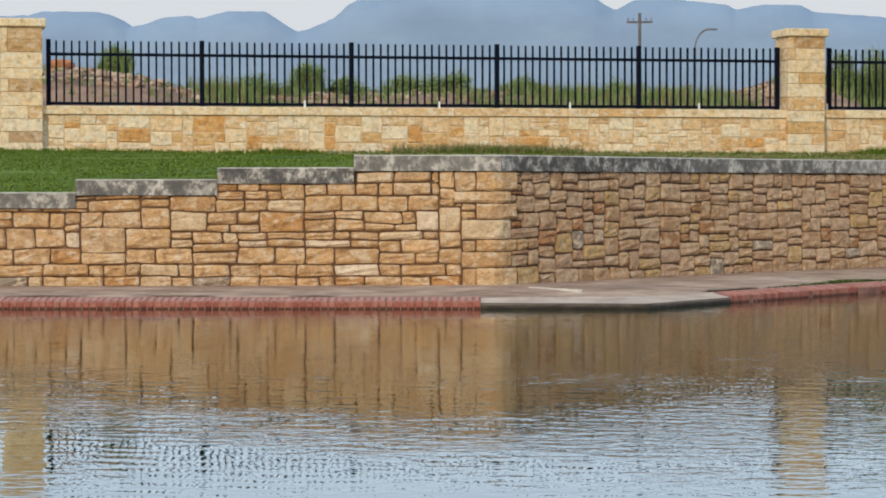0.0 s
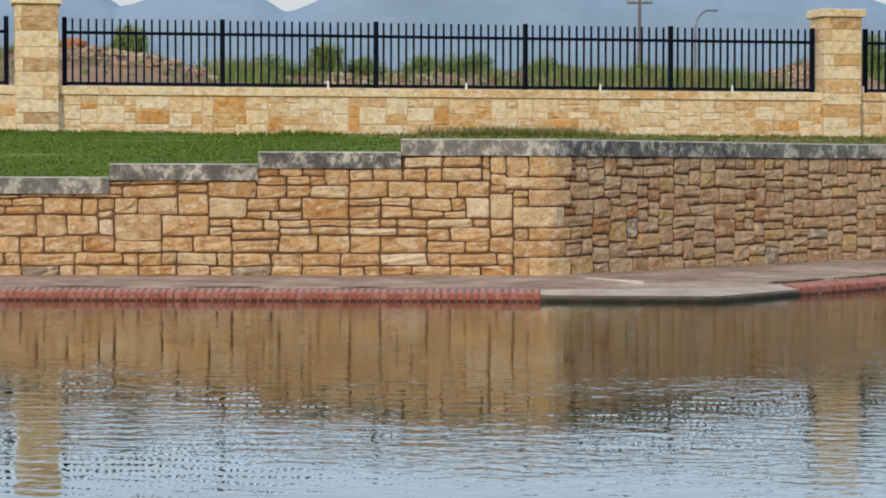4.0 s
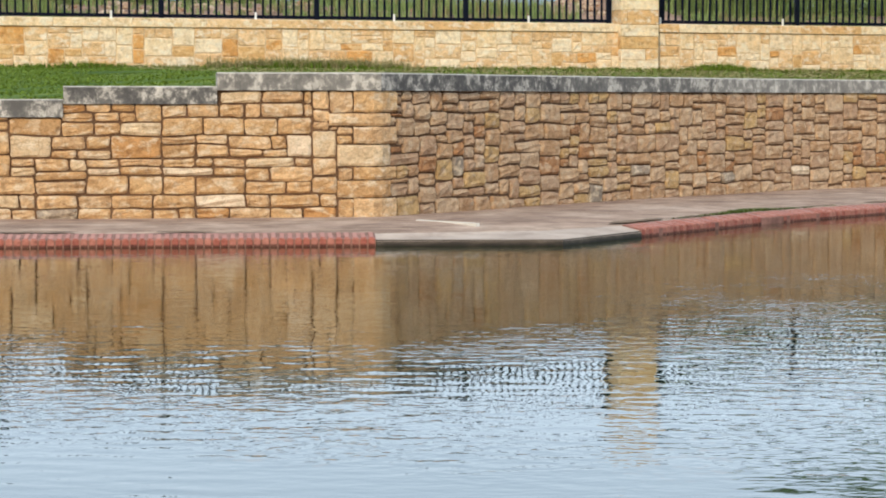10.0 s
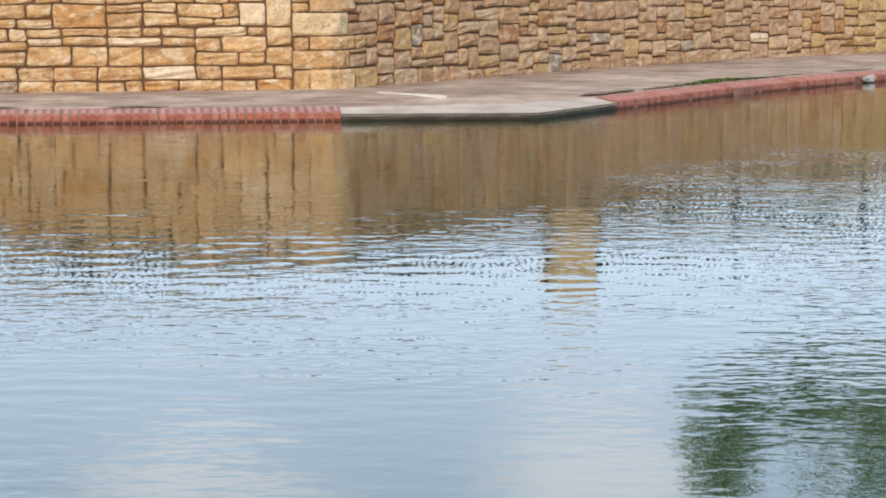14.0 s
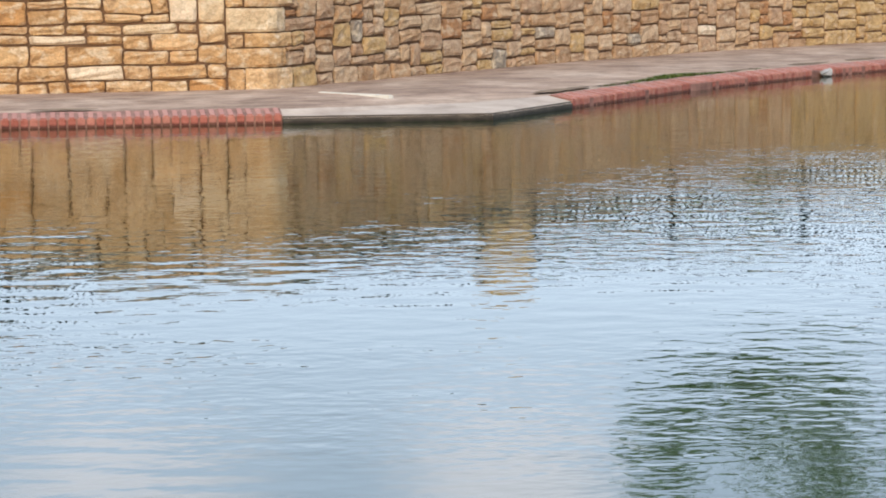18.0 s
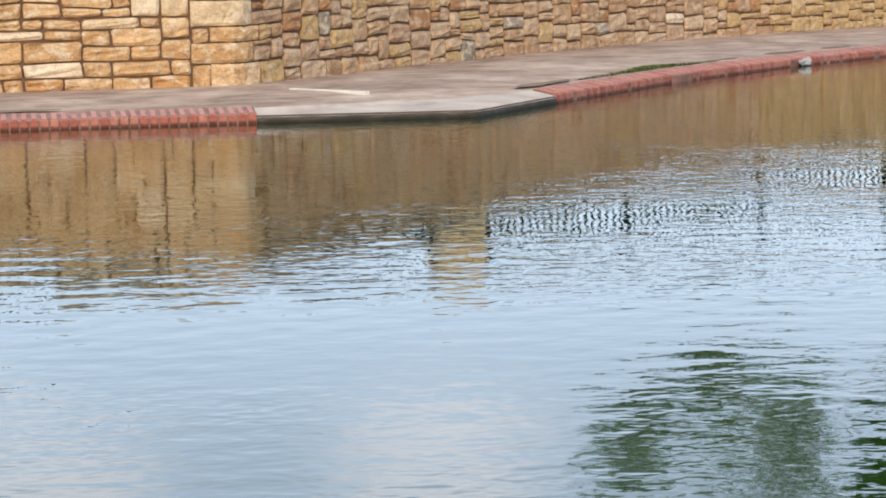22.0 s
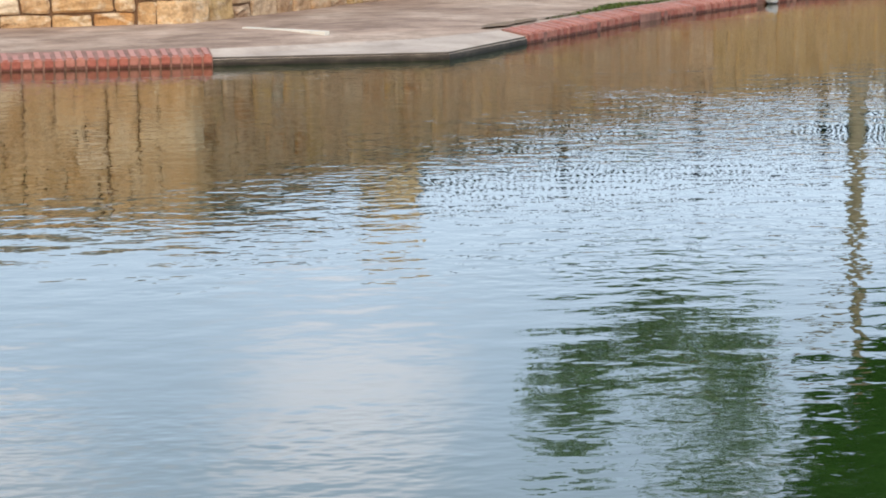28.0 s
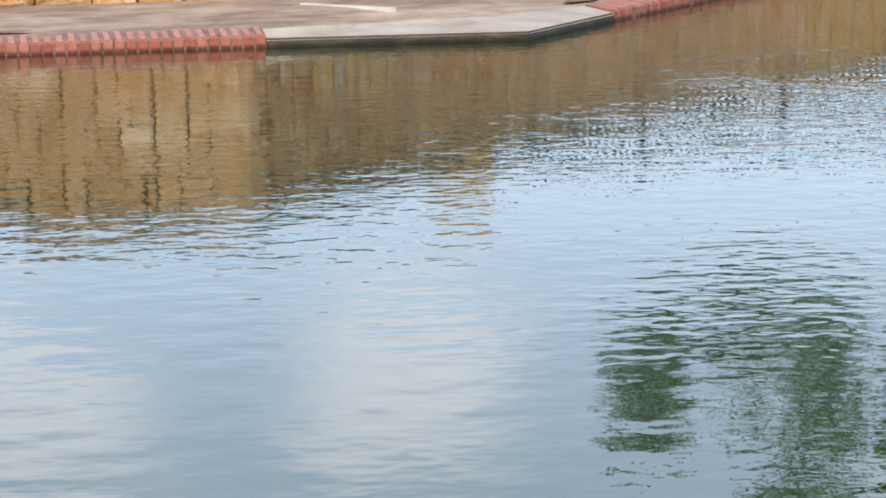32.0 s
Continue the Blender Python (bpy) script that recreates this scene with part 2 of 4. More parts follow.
def slab_material():
    """Pale on top, dark on the upright sides, darkest at the waterline."""
    m, t, b = material("slab_concrete", 0.85)
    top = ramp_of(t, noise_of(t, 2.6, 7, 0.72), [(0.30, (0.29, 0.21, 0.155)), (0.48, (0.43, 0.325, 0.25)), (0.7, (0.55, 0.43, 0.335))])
    flank = ramp_of(t, noise_of(t, 7.0, 5, 0.65, (1, 1, 3)), [(0.3, (0.035, 0.027, 0.020)), (0.55, (0.075, 0.058, 0.042)), (0.75, (0.16, 0.125, 0.09))])
    flank = mixed(t, "MULTIPLY", 1.0, flank, wet_line(t))
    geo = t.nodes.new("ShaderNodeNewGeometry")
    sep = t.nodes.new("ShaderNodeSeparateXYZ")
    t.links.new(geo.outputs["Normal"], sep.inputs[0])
    t.links.new(mixed(t, "MIX", ramp_of(t, sep.outputs["Z"], [(0.3, (0, 0, 0)), (0.8, (1, 1, 1))]), flank, top), b.inputs["Base Color"])
    bumped(t, b, noise_of(t, 50, 4, 0.65), 0.7, 0.003)
    return m


SLAB = slab_material()
METAL = plain("black_paint", (0.004, 0.006, 0.014), 6, 0.3, 0.6, 0.0)
METAL.node_tree.nodes["Principled BSDF"].inputs["Specular IOR Level"].default_value = 0.08
DIRT = plain("dirt", (0.25, 0.15, 0.095), 1.2, 0.5, 0.95, 0.03, 9)
WOOD = plain("weathered_wood", (0.125, 0.115, 0.115), 3, 0.3, 0.9)
GALV = plain("galvanised_steel", (0.17, 0.18, 0.20), 6, 0.15, 0.55, metallic=0.4)
BARK = plain("bark", (0.24, 0.20, 0.14), 5, 0.4, 0.95, 0.02, 18, stretch=(1, 1, 0.25))


def brick_material():
    m, t, b = material("red_brick", 0.85)
    rnd, seed = seeded(t)
    col = ramp_of(t, rnd, [(0, (0.35, 0.105, 0.07)), (0.22, (0.40, 0.145, 0.10)), (0.45, (0.33, 0.095, 0.062)), (0.6, (0.39, 0.15, 0.105)), (0.75, (0.31, 0.09, 0.06)), (0.88, (0.38, 0.14, 0.10))], True)
    col = mixed(t, "MULTIPLY", 0.7, col, ramp_of(t, noise_of(t, 22, 5, 0.65, seed=seed), [(0.3, (0.5, 0.42, 0.40)), (0.52, (1, 1, 1)), (0.70, (1.25, 1.45, 1.5))]))
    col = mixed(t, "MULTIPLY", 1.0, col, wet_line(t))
    geo = t.nodes.new("ShaderNodeNewGeometry")
    sep = t.nodes.new("ShaderNodeSeparateXYZ")
    t.links.new(geo.outputs["Normal"], sep.inputs[0])
    # faces that point up are mixed towards a paler pink
    top_tint = ramp_of(t, sep.outputs["Z"], [(0.6, (0, 0, 0)), (0.95, (0.5, 0.5, 0.5))])
    col = mixed(t, "MIX", top_tint, col, (0.47, 0.26, 0.205))
    t.links.new(col, b.inputs["Base Color"])
    bumped(t, b, noise_of(t, 70, 4, 0.6, seed=seed), 0.6, 0.004)
    return m


BRICK = brick_material()
MORTAR_PINK = plain("pink_mortar", (0.24, 0.11, 0.08), 6, 0.4, 0.95, 0.004)
BRICK_MORTAR = plain("brick_mortar", (0.27, 0.135, 0.10), 9, 0.4, 0.95, 0.004)


def cap_material():
    m, t, b = material("weathered_cap_concrete", 0.9)
    rnd, seed = seeded(t)
    base = ramp_of(t, noise_of(t, 3, 5, 0.6), [(0.3, (0.37, 0.34, 0.29)), (0.7, (0.58, 0.535, 0.46))])
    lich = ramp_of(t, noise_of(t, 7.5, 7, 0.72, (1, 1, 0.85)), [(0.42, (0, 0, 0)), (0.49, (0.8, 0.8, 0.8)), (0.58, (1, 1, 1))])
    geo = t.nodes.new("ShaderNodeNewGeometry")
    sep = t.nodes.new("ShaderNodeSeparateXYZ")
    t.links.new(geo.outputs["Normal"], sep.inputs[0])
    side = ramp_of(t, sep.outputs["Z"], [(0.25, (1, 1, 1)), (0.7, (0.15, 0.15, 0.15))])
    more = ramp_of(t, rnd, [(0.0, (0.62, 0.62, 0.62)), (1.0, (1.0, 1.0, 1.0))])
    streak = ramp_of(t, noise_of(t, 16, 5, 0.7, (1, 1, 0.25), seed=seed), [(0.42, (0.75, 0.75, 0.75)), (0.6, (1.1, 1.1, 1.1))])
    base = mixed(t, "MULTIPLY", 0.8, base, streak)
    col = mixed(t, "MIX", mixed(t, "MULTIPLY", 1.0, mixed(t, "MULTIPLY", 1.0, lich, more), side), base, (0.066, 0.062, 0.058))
    t.links.new(col, b.inputs["Base Color"])
    bumped(t, b, noise_of(t, 40, 5, 0.7), 0.7, 0.006)
    return m


CAP = cap_material()


def water_material():
    """Murky still water; small ripples run across the line of sight, in patches."""
    m, t, b = material("pond_water", 0.015, 0.0, 1.62)
    b.inputs["Base Color"].default_value = (0.009, 0.023, 0.004, 1)
    co = t.nodes.new("ShaderNodeTexCoord")
    turn = t.nodes.new("ShaderNodeMapping")
    turn.inputs["Rotation"].default_value = (0, 0, radians(20))
    t.links.new(co.outputs["Object"], turn.inputs["Vector"])

    def crests(scale, detail, stretch):
        mp = t.nodes.new("ShaderNodeMapping")
        mp.inputs["Scale"].default_value = stretch
        n = node(t, "ShaderNodeTexNoise", Scale=scale, Detail=detail, Roughness=0.5)
        links(t, (turn.outputs[0], mp.inputs["Vector"]), (mp.outputs[0], n.inputs["Vector"]))
        return n.outputs["Fac"]

    calm = ramp_of(t, noise_of(t, 0.45, 3, 0.55), [(0.42, (0.28, 0.28, 0.28)), (0.51, (0.62, 0.62, 0.62)), (0.58, (1, 1, 1))])
    h = mixed(t, "ADD", 0.45, crests(8.5, 1.5, (0.85, 1.1, 1)), crests(19.0, 1.0, (0.85, 1.1, 1)))
    bumped(t, b, mixed(t, "MULTIPLY", 1.0, h, calm), 1.0, RIPPLE)
    return m


RIPPLE = 0.0030
WATER = water_material()


def leaf_material(name, lo, hi):
    m, t, b = material(name, 0.6)
    geo = t.nodes.new("ShaderNodeNewGeometry")
    t.links.new(ramp_of(t, geo.outputs["Random Per Island"], [(0, lo), (1, hi)]), b.inputs["Base Color"])
    b.inputs["Specular IOR Level"].default_value = 0.15
    return m


def lawn_material():
    m, t, b = material("lawn_soil", 0.95)
    broad = ramp_of(t, noise_of(t, 0.9, 4, 0.6, (0.35, 1, 1)), [(0.34, (0.045, 0.085, 0.012)), (0.5, (0.095, 0.145, 0.02)), (0.66, (0.16, 0.20, 0.04))])
    fine = noise_of(t, 30, 4, 0.65)
    t.links.new(mixed(t, "MULTIPLY", 0.6, broad, ramp_of(t, fine, [(0.3, (0.6, 0.6, 0.6)), (0.7, (1.2, 1.2, 1.2))])), b.inputs["Base Color"])
    b.inputs["Specular IOR Level"].default_value = 0.1
    bumped(t, b, fine, 0.7, 0.01)
    return m


GRASS = leaf_material("grass_blades", (0.065, 0.115, 0.010), (0.16, 0.225, 0.028))
DRY_GRASS = leaf_material("dry_grass_blades", (0.16, 0.16, 0.06), (0.36, 0.30, 0.15))
SHRUB = leaf_material("shrub_leaves", (0.10, 0.155, 0.045), (0.27, 0.34, 0.12))
WEED = leaf_material("weed_leaves", (0.045, 0.075, 0.015), (0.12, 0.15, 0.04))
LEAF = leaf_material("tree_leaves", (0.12, 0.20, 0.12), (0.27, 0.37, 0.24))
LEAF_DEEP = leaf_material("deep_green_leaves", (0.035, 0.11, 0.02), (0.09, 0.20, 0.04))
LAWN = lawn_material()


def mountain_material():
    m, t, b = material("haze_tinted_mesa", 1.0)
    # the haze of distance is painted into the base colour as blue
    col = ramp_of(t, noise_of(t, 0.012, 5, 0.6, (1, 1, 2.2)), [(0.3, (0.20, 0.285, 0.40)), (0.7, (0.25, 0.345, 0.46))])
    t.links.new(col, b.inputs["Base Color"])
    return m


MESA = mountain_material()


# ---- helpers for meshes ----
def part(name, bm, mat, parent=None, label=""):
    me = bpy.data.meshes.new(name)
    bm.to_mesh(me)
    bm.free()
    me.materials.append(mat)
    ob = new(name, me)
    ob.parent = parent
    return tagged(ob, label)


def raw(name, verts, faces, mat, parent=None, label="", smooth=False):
    me = bpy.data.meshes.new(name)
    me.from_pydata(verts, [], faces)
    me.materials.append(mat)
    if smooth:
        me.polygons.foreach_set("use_smooth", [True] * len(me.polygons))
    me.update()
    ob = new(name, me)
    ob.parent = parent
    return tagged(ob, label)


def box_bm(x0, y0, z0, x1, y1, z1, bevel=0.0, bm=None):
    bm = bm or bmesh.new()
    r = bmesh.ops.create_cube(bm, size=1.0, matrix=Matrix.Translation(((x0 + x1) / 2, (y0 + y1) / 2, (z0 + z1) / 2)) @ Matrix.Diagonal((x1 - x0, y1 - y0, z1 - z0, 1)))
    if bevel:
        es = list({e for v in r["verts"] for e in v.link_edges})
        bmesh.ops.bevel(bm, geom=es, offset=bevel, segments=1, affect="EDGES")
    return bm


class Line:
    """A run of wall in plan: a polyline with a place and an outward normal for each length along it."""

    def __init__(self, pts):
        self.p = [Vector((*q, 0)) for q in pts]
        self.s = [0.0]
        for a, b in zip(self.p, self.p[1:]):
            self.s.append(self.s[-1] + (b - a).length)
        self.length = self.s[-1]

    def way(self, k):
        return (self.p[k + 1] - self.p[k]).normalized()

    def at(self, u, d=0.0, z=0.0):
        k = 0
        while k < len(self.s) - 2 and u > self.s[k + 1]:
            k += 1
        w = self.way(k)
        # blend the direction near the joints, so that bends are round
        mid = (self.s[k] + self.s[k + 1]) / 2
        half = (self.s[k + 1] - self.s[k]) / 2
        f = (u - mid) / half / 2
        if f > 0 and k < len(self.s) - 2:
            w = w.lerp(self.way(k + 1), f)
        elif f < 0 and k > 0:
            w = w.lerp(self.way(k - 1), -f)
        w = w.normalized()
        q = self.p[k] + self.way(k) * (u - self.s[k])
        n = Vector((w.y, -w.x, 0))
        return q + n * d + Vector((0, 0, z))


def smooth_line(pts, step=0.6):
    """Catmull-Rom through the points."""
    out = []
    P = [Vector(p) for p in pts]
    P = [P[0] * 2 - P[1]] + P + [P[-1] * 2 - P[-2]]
    for k in range(1, len(P) - 2):
        n = max(1, int((P[k + 1] - P[k]).length / step))
        for i in range(n):
            t = i / n
            a, b, c, d = P[k - 1], P[k], P[k + 1], P[k + 2]
            out.append(tuple(0.5 * (2 * b + (c - a) * t + (2 * a - 5 * b + 4 * c - d) * t * t + (3 * b - a - 3 * c + d) * t ** 3)))
    out.append(tuple(P[-2]))
    return out


# ---- plan ----
CORNER = (-8.165, -14.17)
LEFT_FAR = (-30.0, -10.03)
WALL_L = Line([LEFT_FAR, CORNER])
WALL_R = Line(smooth_line([CORNER, (-7.65, -13.77), (-7.05, -13.32), (-6.4, -12.80), (-5.3, -11.98), (-4.6, -11.48), (-3.4, -10.70), (-2.6, -10.22), (-1.35, -9.48), (0.4, -8.68), (2.6, -7.75), (8, -5.4), (14, -3.0), (22, -1.4), (30, -1.0)]))
KERB_L = Line([(-30.0, -11.44), (-8.86, -16.41)])
SLAB_TIP, SLAB_END = (-7.36, -16.83), (-6.24, -15.88)
KERB_R = Line([SLAB_END, (-4.1, -14.15), (-2.1, -12.82), (-0.3, -11.86), (4, -9.5), (12, -5.0), (30, -2.6)])
KERB_Z, BASE_Z = 0.072, 0.126
NOSE_Z = 0.052
TOP = 1.463
CAP_H = 0.165
FENCE_Z0, FENCE_Z1, LAWN_Z = 2.43, 3.49, 1.675
PANEL = 2.43


def prism(name, line, u0, u1, d0, d1, z0, z1, mat, parent=None, label="", step=0.5, bevel=0.0):
    """A solid run along a line between two offsets and two heights."""
    n = max(1, int((u1 - u0) / step))
    v, f = [], []
    ring = [(d0, z0), (d1 , z0), (d1, z1 - bevel), (d1 - bevel, z1), (d0, z1)] if bevel else [(d0, z0), (d1, z0), (d1, z1), (d0, z1)]
    m = len(ring)
    for i in range(n + 1):
        u = u0 + (u1 - u0) * i / n
        v += [tuple(line.at(u, d, z)) for d, z in ring]
    for i in range(n):
        for j in range(m):
            k = (j + 1) % m
            f.append((i * m + j, i * m + k, (i + 1) * m + k, (i + 1) * m + j))
    f += [tuple(range(m))[::-1], tuple(n * m + j for j in range(m))]
    return raw(name, v, f, mat, parent, label)


# ---- large structure ----
def mound(x, y):
    """Height of the waste ground behind the fence: a bank of dumped soil and rubble."""
    n = noise.noise(Vector((x * 0.35, y * 0.35, 3.1))) + 0.5 * noise.noise(Vector((x * 0.9, y * 0.9, 8.0))) + 0.25 * noise.noise(Vector((x * 2.6, y * 2.6, 1.0)))
    bank = math.exp(-((y - 7.0) / 3.0) ** 2)
    h = 0.56 + 0.07 * n
    h += 0.50 * math.exp(-((x + 12.2) / 1.5) ** 2) + 0.30 * math.exp(-((x + 10.4) / 1.1) ** 2)
    h += 0.10 * math.exp(-((x + 4.6) / 1.5) ** 2) + 0.36 * math.exp(-((x - 2.75) / 0.95) ** 2)
    return 2.32 + bank * (h + 0.06 * n)


def build_ground():
    v, f = [], []
    xs = [-1800, -700, -250, -90, -69, -65, -40] + [-30 + 0.5 * i for i in range(121)] + [40, 65, 69, 90, 250, 700, 1800]
    ys = [-1800, -600, -200, -80, -46, -43.5, -42, -30, -20, -10, 0.0] + [0.1 + 0.4 * i for i in range(40)] + [20, 28, 45, 90, 200, 500, 1200, 2600]
    for y in ys:
        for x in xs:
            pond = abs(x) < 67 and y > -43
            v.append((x, y, mound(x, y) if y > 0.05 else -0.8 if pond else 0.3 + 0.1 * noise.noise(Vector((x * 0.1, y * 0.1, 0)))))
    w = len(xs)
    for j in range(len(ys) - 1):
        for i in range(w - 1):
            a = j * w + i
            f.append((a, a + 1, a + w + 1, a + w))
    tagged(raw("ground", v, f, DIRT, smooth=True), "reddish dirt ground round the pond and behind the fence", "ground", kind="structure")


build_ground()
def build_water():
    """Wavelets as real relief over the open pond, a flat sheet beyond."""
    rr = np.random.RandomState(4)
    xs, ys = np.arange(-15.0, 6.01, 0.04), np.arange(-33.0, -9.99, 0.04)
    X, Y = np.meshgrid(xs, ys)
    Z = np.zeros_like(X)
    for k in range(70):
        length = math.exp(rr.uniform(math.log(0.12), math.log(0.30)))
        a = radians(70) + rr.normal(0, 0.8)
        slope = WAVE_SLOPE * (length / 0.2) ** 0.3
        Z += slope * length / 6.2832 * np.sin(6.2832 / length * (X * math.cos(a) + Y * math.sin(a)) + rr.uniform(0, 6.28))
    lull = 0.72 + 0.28 * np.sin(X * 0.55 + 1.3 * np.sin(Y * 0.31) + 0.8) * np.sin(Y * 0.47 + np.sin(X * 0.4) + 2.0)
    swell = np.zeros_like(X)
    for k in range(14):
        length, a = rr.uniform(0.11, 0.21), radians(68) + rr.uniform(-0.45, 0.45)
        swell += 0.0028 * length / 6.2832 * np.sin(6.2832 / length * (X * math.cos(a) + Y * math.sin(a)) + rr.uniform(0, 6.28))
    # rippled on both sides of a calm lane that runs out from the near bank
    gust = 1.5 * np.clip((-12.2 - X) / 0.6, 0, 1) + 0.8 * np.clip((X + 11.7 - 0.25 * (Y + 26)) / 0.8, 0, 1)
    rim = np.clip(np.minimum.reduce([X - xs[0], xs[-1] - X, Y - ys[0], ys[-1] - Y]) / 1.5, 0, 1)
    breeze = 0.85 + 1.2 * np.exp(-((Y + 24.1) / 2.0) ** 2)
    Z = (Z * lull * breeze + swell * gust * np.clip((-21.0 - Y) / 3, 0, 1)) * rim
    w, h = len(xs), len(ys)
    v = list(zip(X.ravel().tolist(), Y.ravel().tolist(), Z.ravel().tolist()))
    f = [(j * w + i, j * w + i + 1, (j + 1) * w + i + 1, (j + 1) * w + i) for j in range(h - 1) for i in range(w - 1)]
    o = len(v)
    v += [(-70, -75, 0), (70, -75, 0), (70, 20, 0), (-70, 20, 0)]
    c = [0, w - 1, h * w - 1, (h - 1) * w]
    for k in range(4):
        n = (k + 1) % 4
        f.append((o + k, o + n, c[n], c[k]))
    return raw("water", v, f, WATER, smooth=True)


WAVE_SLOPE = 0.0008
tagged(build_water(), "murky rippled pond water reflecting the sky", "water", kind="structure")


def lawn_z(x, y):
    # falls towards the stepped end of the retaining wall
    yf = 0.28 + (CORNER[1] + (LEFT_FAR[1] - CORNER[1]) * (x - CORNER[0]) / (LEFT_FAR[0] - CORNER[0]) if x < CORNER[0] else min(-0.9, WALL_R_Y(x)))
    t = min(1, max(0, (y - yf) / (-0.4 - yf)))
    low = TOP - 0.035
    for s in STEP_X:
        low -= 0.117 * min(1, max(0, (s + 1.3 - x) / 1.3))
    far = LAWN_Z + 0.05 * min(1, max(0, (-9 - x) / 4))
    return low + (far - low) * t ** (1.5 if x > CORNER[0] else 1.0) + 0.012 * noise.noise(Vector((x * 0.7, y * 0.7, 2.0)))


def build_lawn():
    v, f = [], []
    n, m = 240, 26
    for i in range(n + 1):
        x = -30 + 60 * i / n
        if x < CORNER[0]:
            yf = CORNER[1] + (LEFT_FAR[1] - CORNER[1]) * (x - CORNER[0]) / (LEFT_FAR[0] - CORNER[0])
        else:
            yf = min(-0.5, WALL_R_Y(x))
        yf += 0.28
        for j in range(m + 1):
            y = yf + (-0.05 - yf) * j / m
            v.append((x, y, lawn_z(x, y)))
    for i in range(n):
        for j in range(m):
            a = i * (m + 1) + j
            f.append((a, a + m + 1, a + m + 2, a + 1))
    tagged(raw("lawn", v, f, LAWN, smooth=True), "mown green lawn sloping up to the fence wall", "lawn", kind="structure")


def WALL_R_Y(x):
    for a, b in zip(WALL_R.p, WALL_R.p[1:]):
        if a.x <= x <= b.x:
            return a.y + (b.y - a.y) * (x - a.x) / (b.x - a.x)
    return WALL_R.p[-1].y


# pavement between kerb and wall
NOSE_IN = Vector((-7.16, -15.95, 0))


def build_pavement():
    front = [KERB_L.at(0, -0.19), KERB_L.at(KERB_L.length, -0.19), NOSE_IN + Vector((0, -0.01, 0))] + [KERB_R.at(u, -0.19) for u in KERB_R.s]
    back = [WALL_L.at(0, -0.1), WALL_L.at(WALL_L.length - 0.1, -0.1), WALL_R.at(0.2, -0.1)] + [WALL_R.at(u, -0.1) for u in (1.0, 3.4, 6.0, 8.5, 13.0, 21.0)] + [WALL_R.at(WALL_R.length, -0.1)]
    v, f = [], []
    m = 8
    rows = []
    rim = [0.102, 0.090, 0.074, 0.090] + [0.102] * len(front)
    for k in range(len(front) - 1):
        n = 10
        for i in range(n + (k == len(front) - 2)):
            rows.append((front[k].lerp(front[k + 1], i / n), back[k].lerp(back[k + 1], i / n), rim[k] + (rim[k + 1] - rim[k]) * i / n))
    for a, b, low in rows:
        inset = a
        for j in range(m + 1):
            q = inset.lerp(b, j / m)
            v.append((q.x, q.y, low + (BASE_Z - low) * min(1.0, 2.5 * j / m) + 0.006 * noise.noise(q * 0.8)))
    for i in range(len(rows) - 1):
        for j in range(m):
            a = i * (m + 1) + j
            f.append((a, a + m + 1, a + m + 2, a + 1))
    return tagged(raw("pavement", v, f, PAVING, smooth=True), "worn brownish concrete walkway beside the pond", "pavement", kind="structure")


build_pavement()


# retaining walls: backing, stones, caps
STEP_X = [-9.62, -10.99, -12.41]          # where the cap steps down, walking away from the corner
STEP_TOP = [TOP, 1.336, 1.217, 1.086]
build_lawn()


def left_top(u):
    x = WALL_L.at(u).x
    k = sum(1 for s in STEP_X if x < s)
    return STEP_TOP[k]


U_STEP = [(x - LEFT_FAR[0]) / (CORNER[0] - LEFT_FAR[0]) * WALL_L.length for x in STEP_X]

wall_left = prism("wall_retaining_left", WALL_L, 0, U_STEP[2], -0.35, -0.006, -0.3, STEP_TOP[3] - CAP_H + 0.01, MORTAR)
tagged(wall_left, "golden sandstone retaining wall stepping down beside the pond", "stone wall", kind="structure")
for k, (a, b) in enumerate(((U_STEP[2], U_STEP[1]), (U_STEP[1], U_STEP[0]), (U_STEP[0], WALL_L.length))):
    prism("mortar_core", WALL_L, a, b - (0.0 if k < 2 else 0.03), -0.35, -0.006, -0.3, STEP_TOP[2 - k] - CAP_H + 0.01, MORTAR, wall_left)
wall_right = prism("wall_retaining_right", WALL_R, 0.03, WALL_R.length, -0.35, -0.006, -0.3, TOP - CAP_H + 0.01, MORTAR)
tagged(wall_right, "curving tan sandstone retaining wall in open shade", "stone wall", kind="structure")


def cap_run(line, u0, u1, top, parent, seg):
    n = max(1, round((u1 - u0) / seg))
    for i in range(n):
        a, b = u0 + (u1 - u0) * i / n, u0 + (u1 - u0) * (i + 1) / n
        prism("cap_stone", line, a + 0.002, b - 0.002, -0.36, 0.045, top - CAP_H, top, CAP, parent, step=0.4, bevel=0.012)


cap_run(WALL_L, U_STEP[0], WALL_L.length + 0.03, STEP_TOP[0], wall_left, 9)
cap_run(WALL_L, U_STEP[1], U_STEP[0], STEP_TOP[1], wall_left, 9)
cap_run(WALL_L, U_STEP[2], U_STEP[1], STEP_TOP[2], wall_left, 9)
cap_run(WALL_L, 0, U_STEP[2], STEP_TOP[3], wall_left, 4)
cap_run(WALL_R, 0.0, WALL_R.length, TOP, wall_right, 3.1)


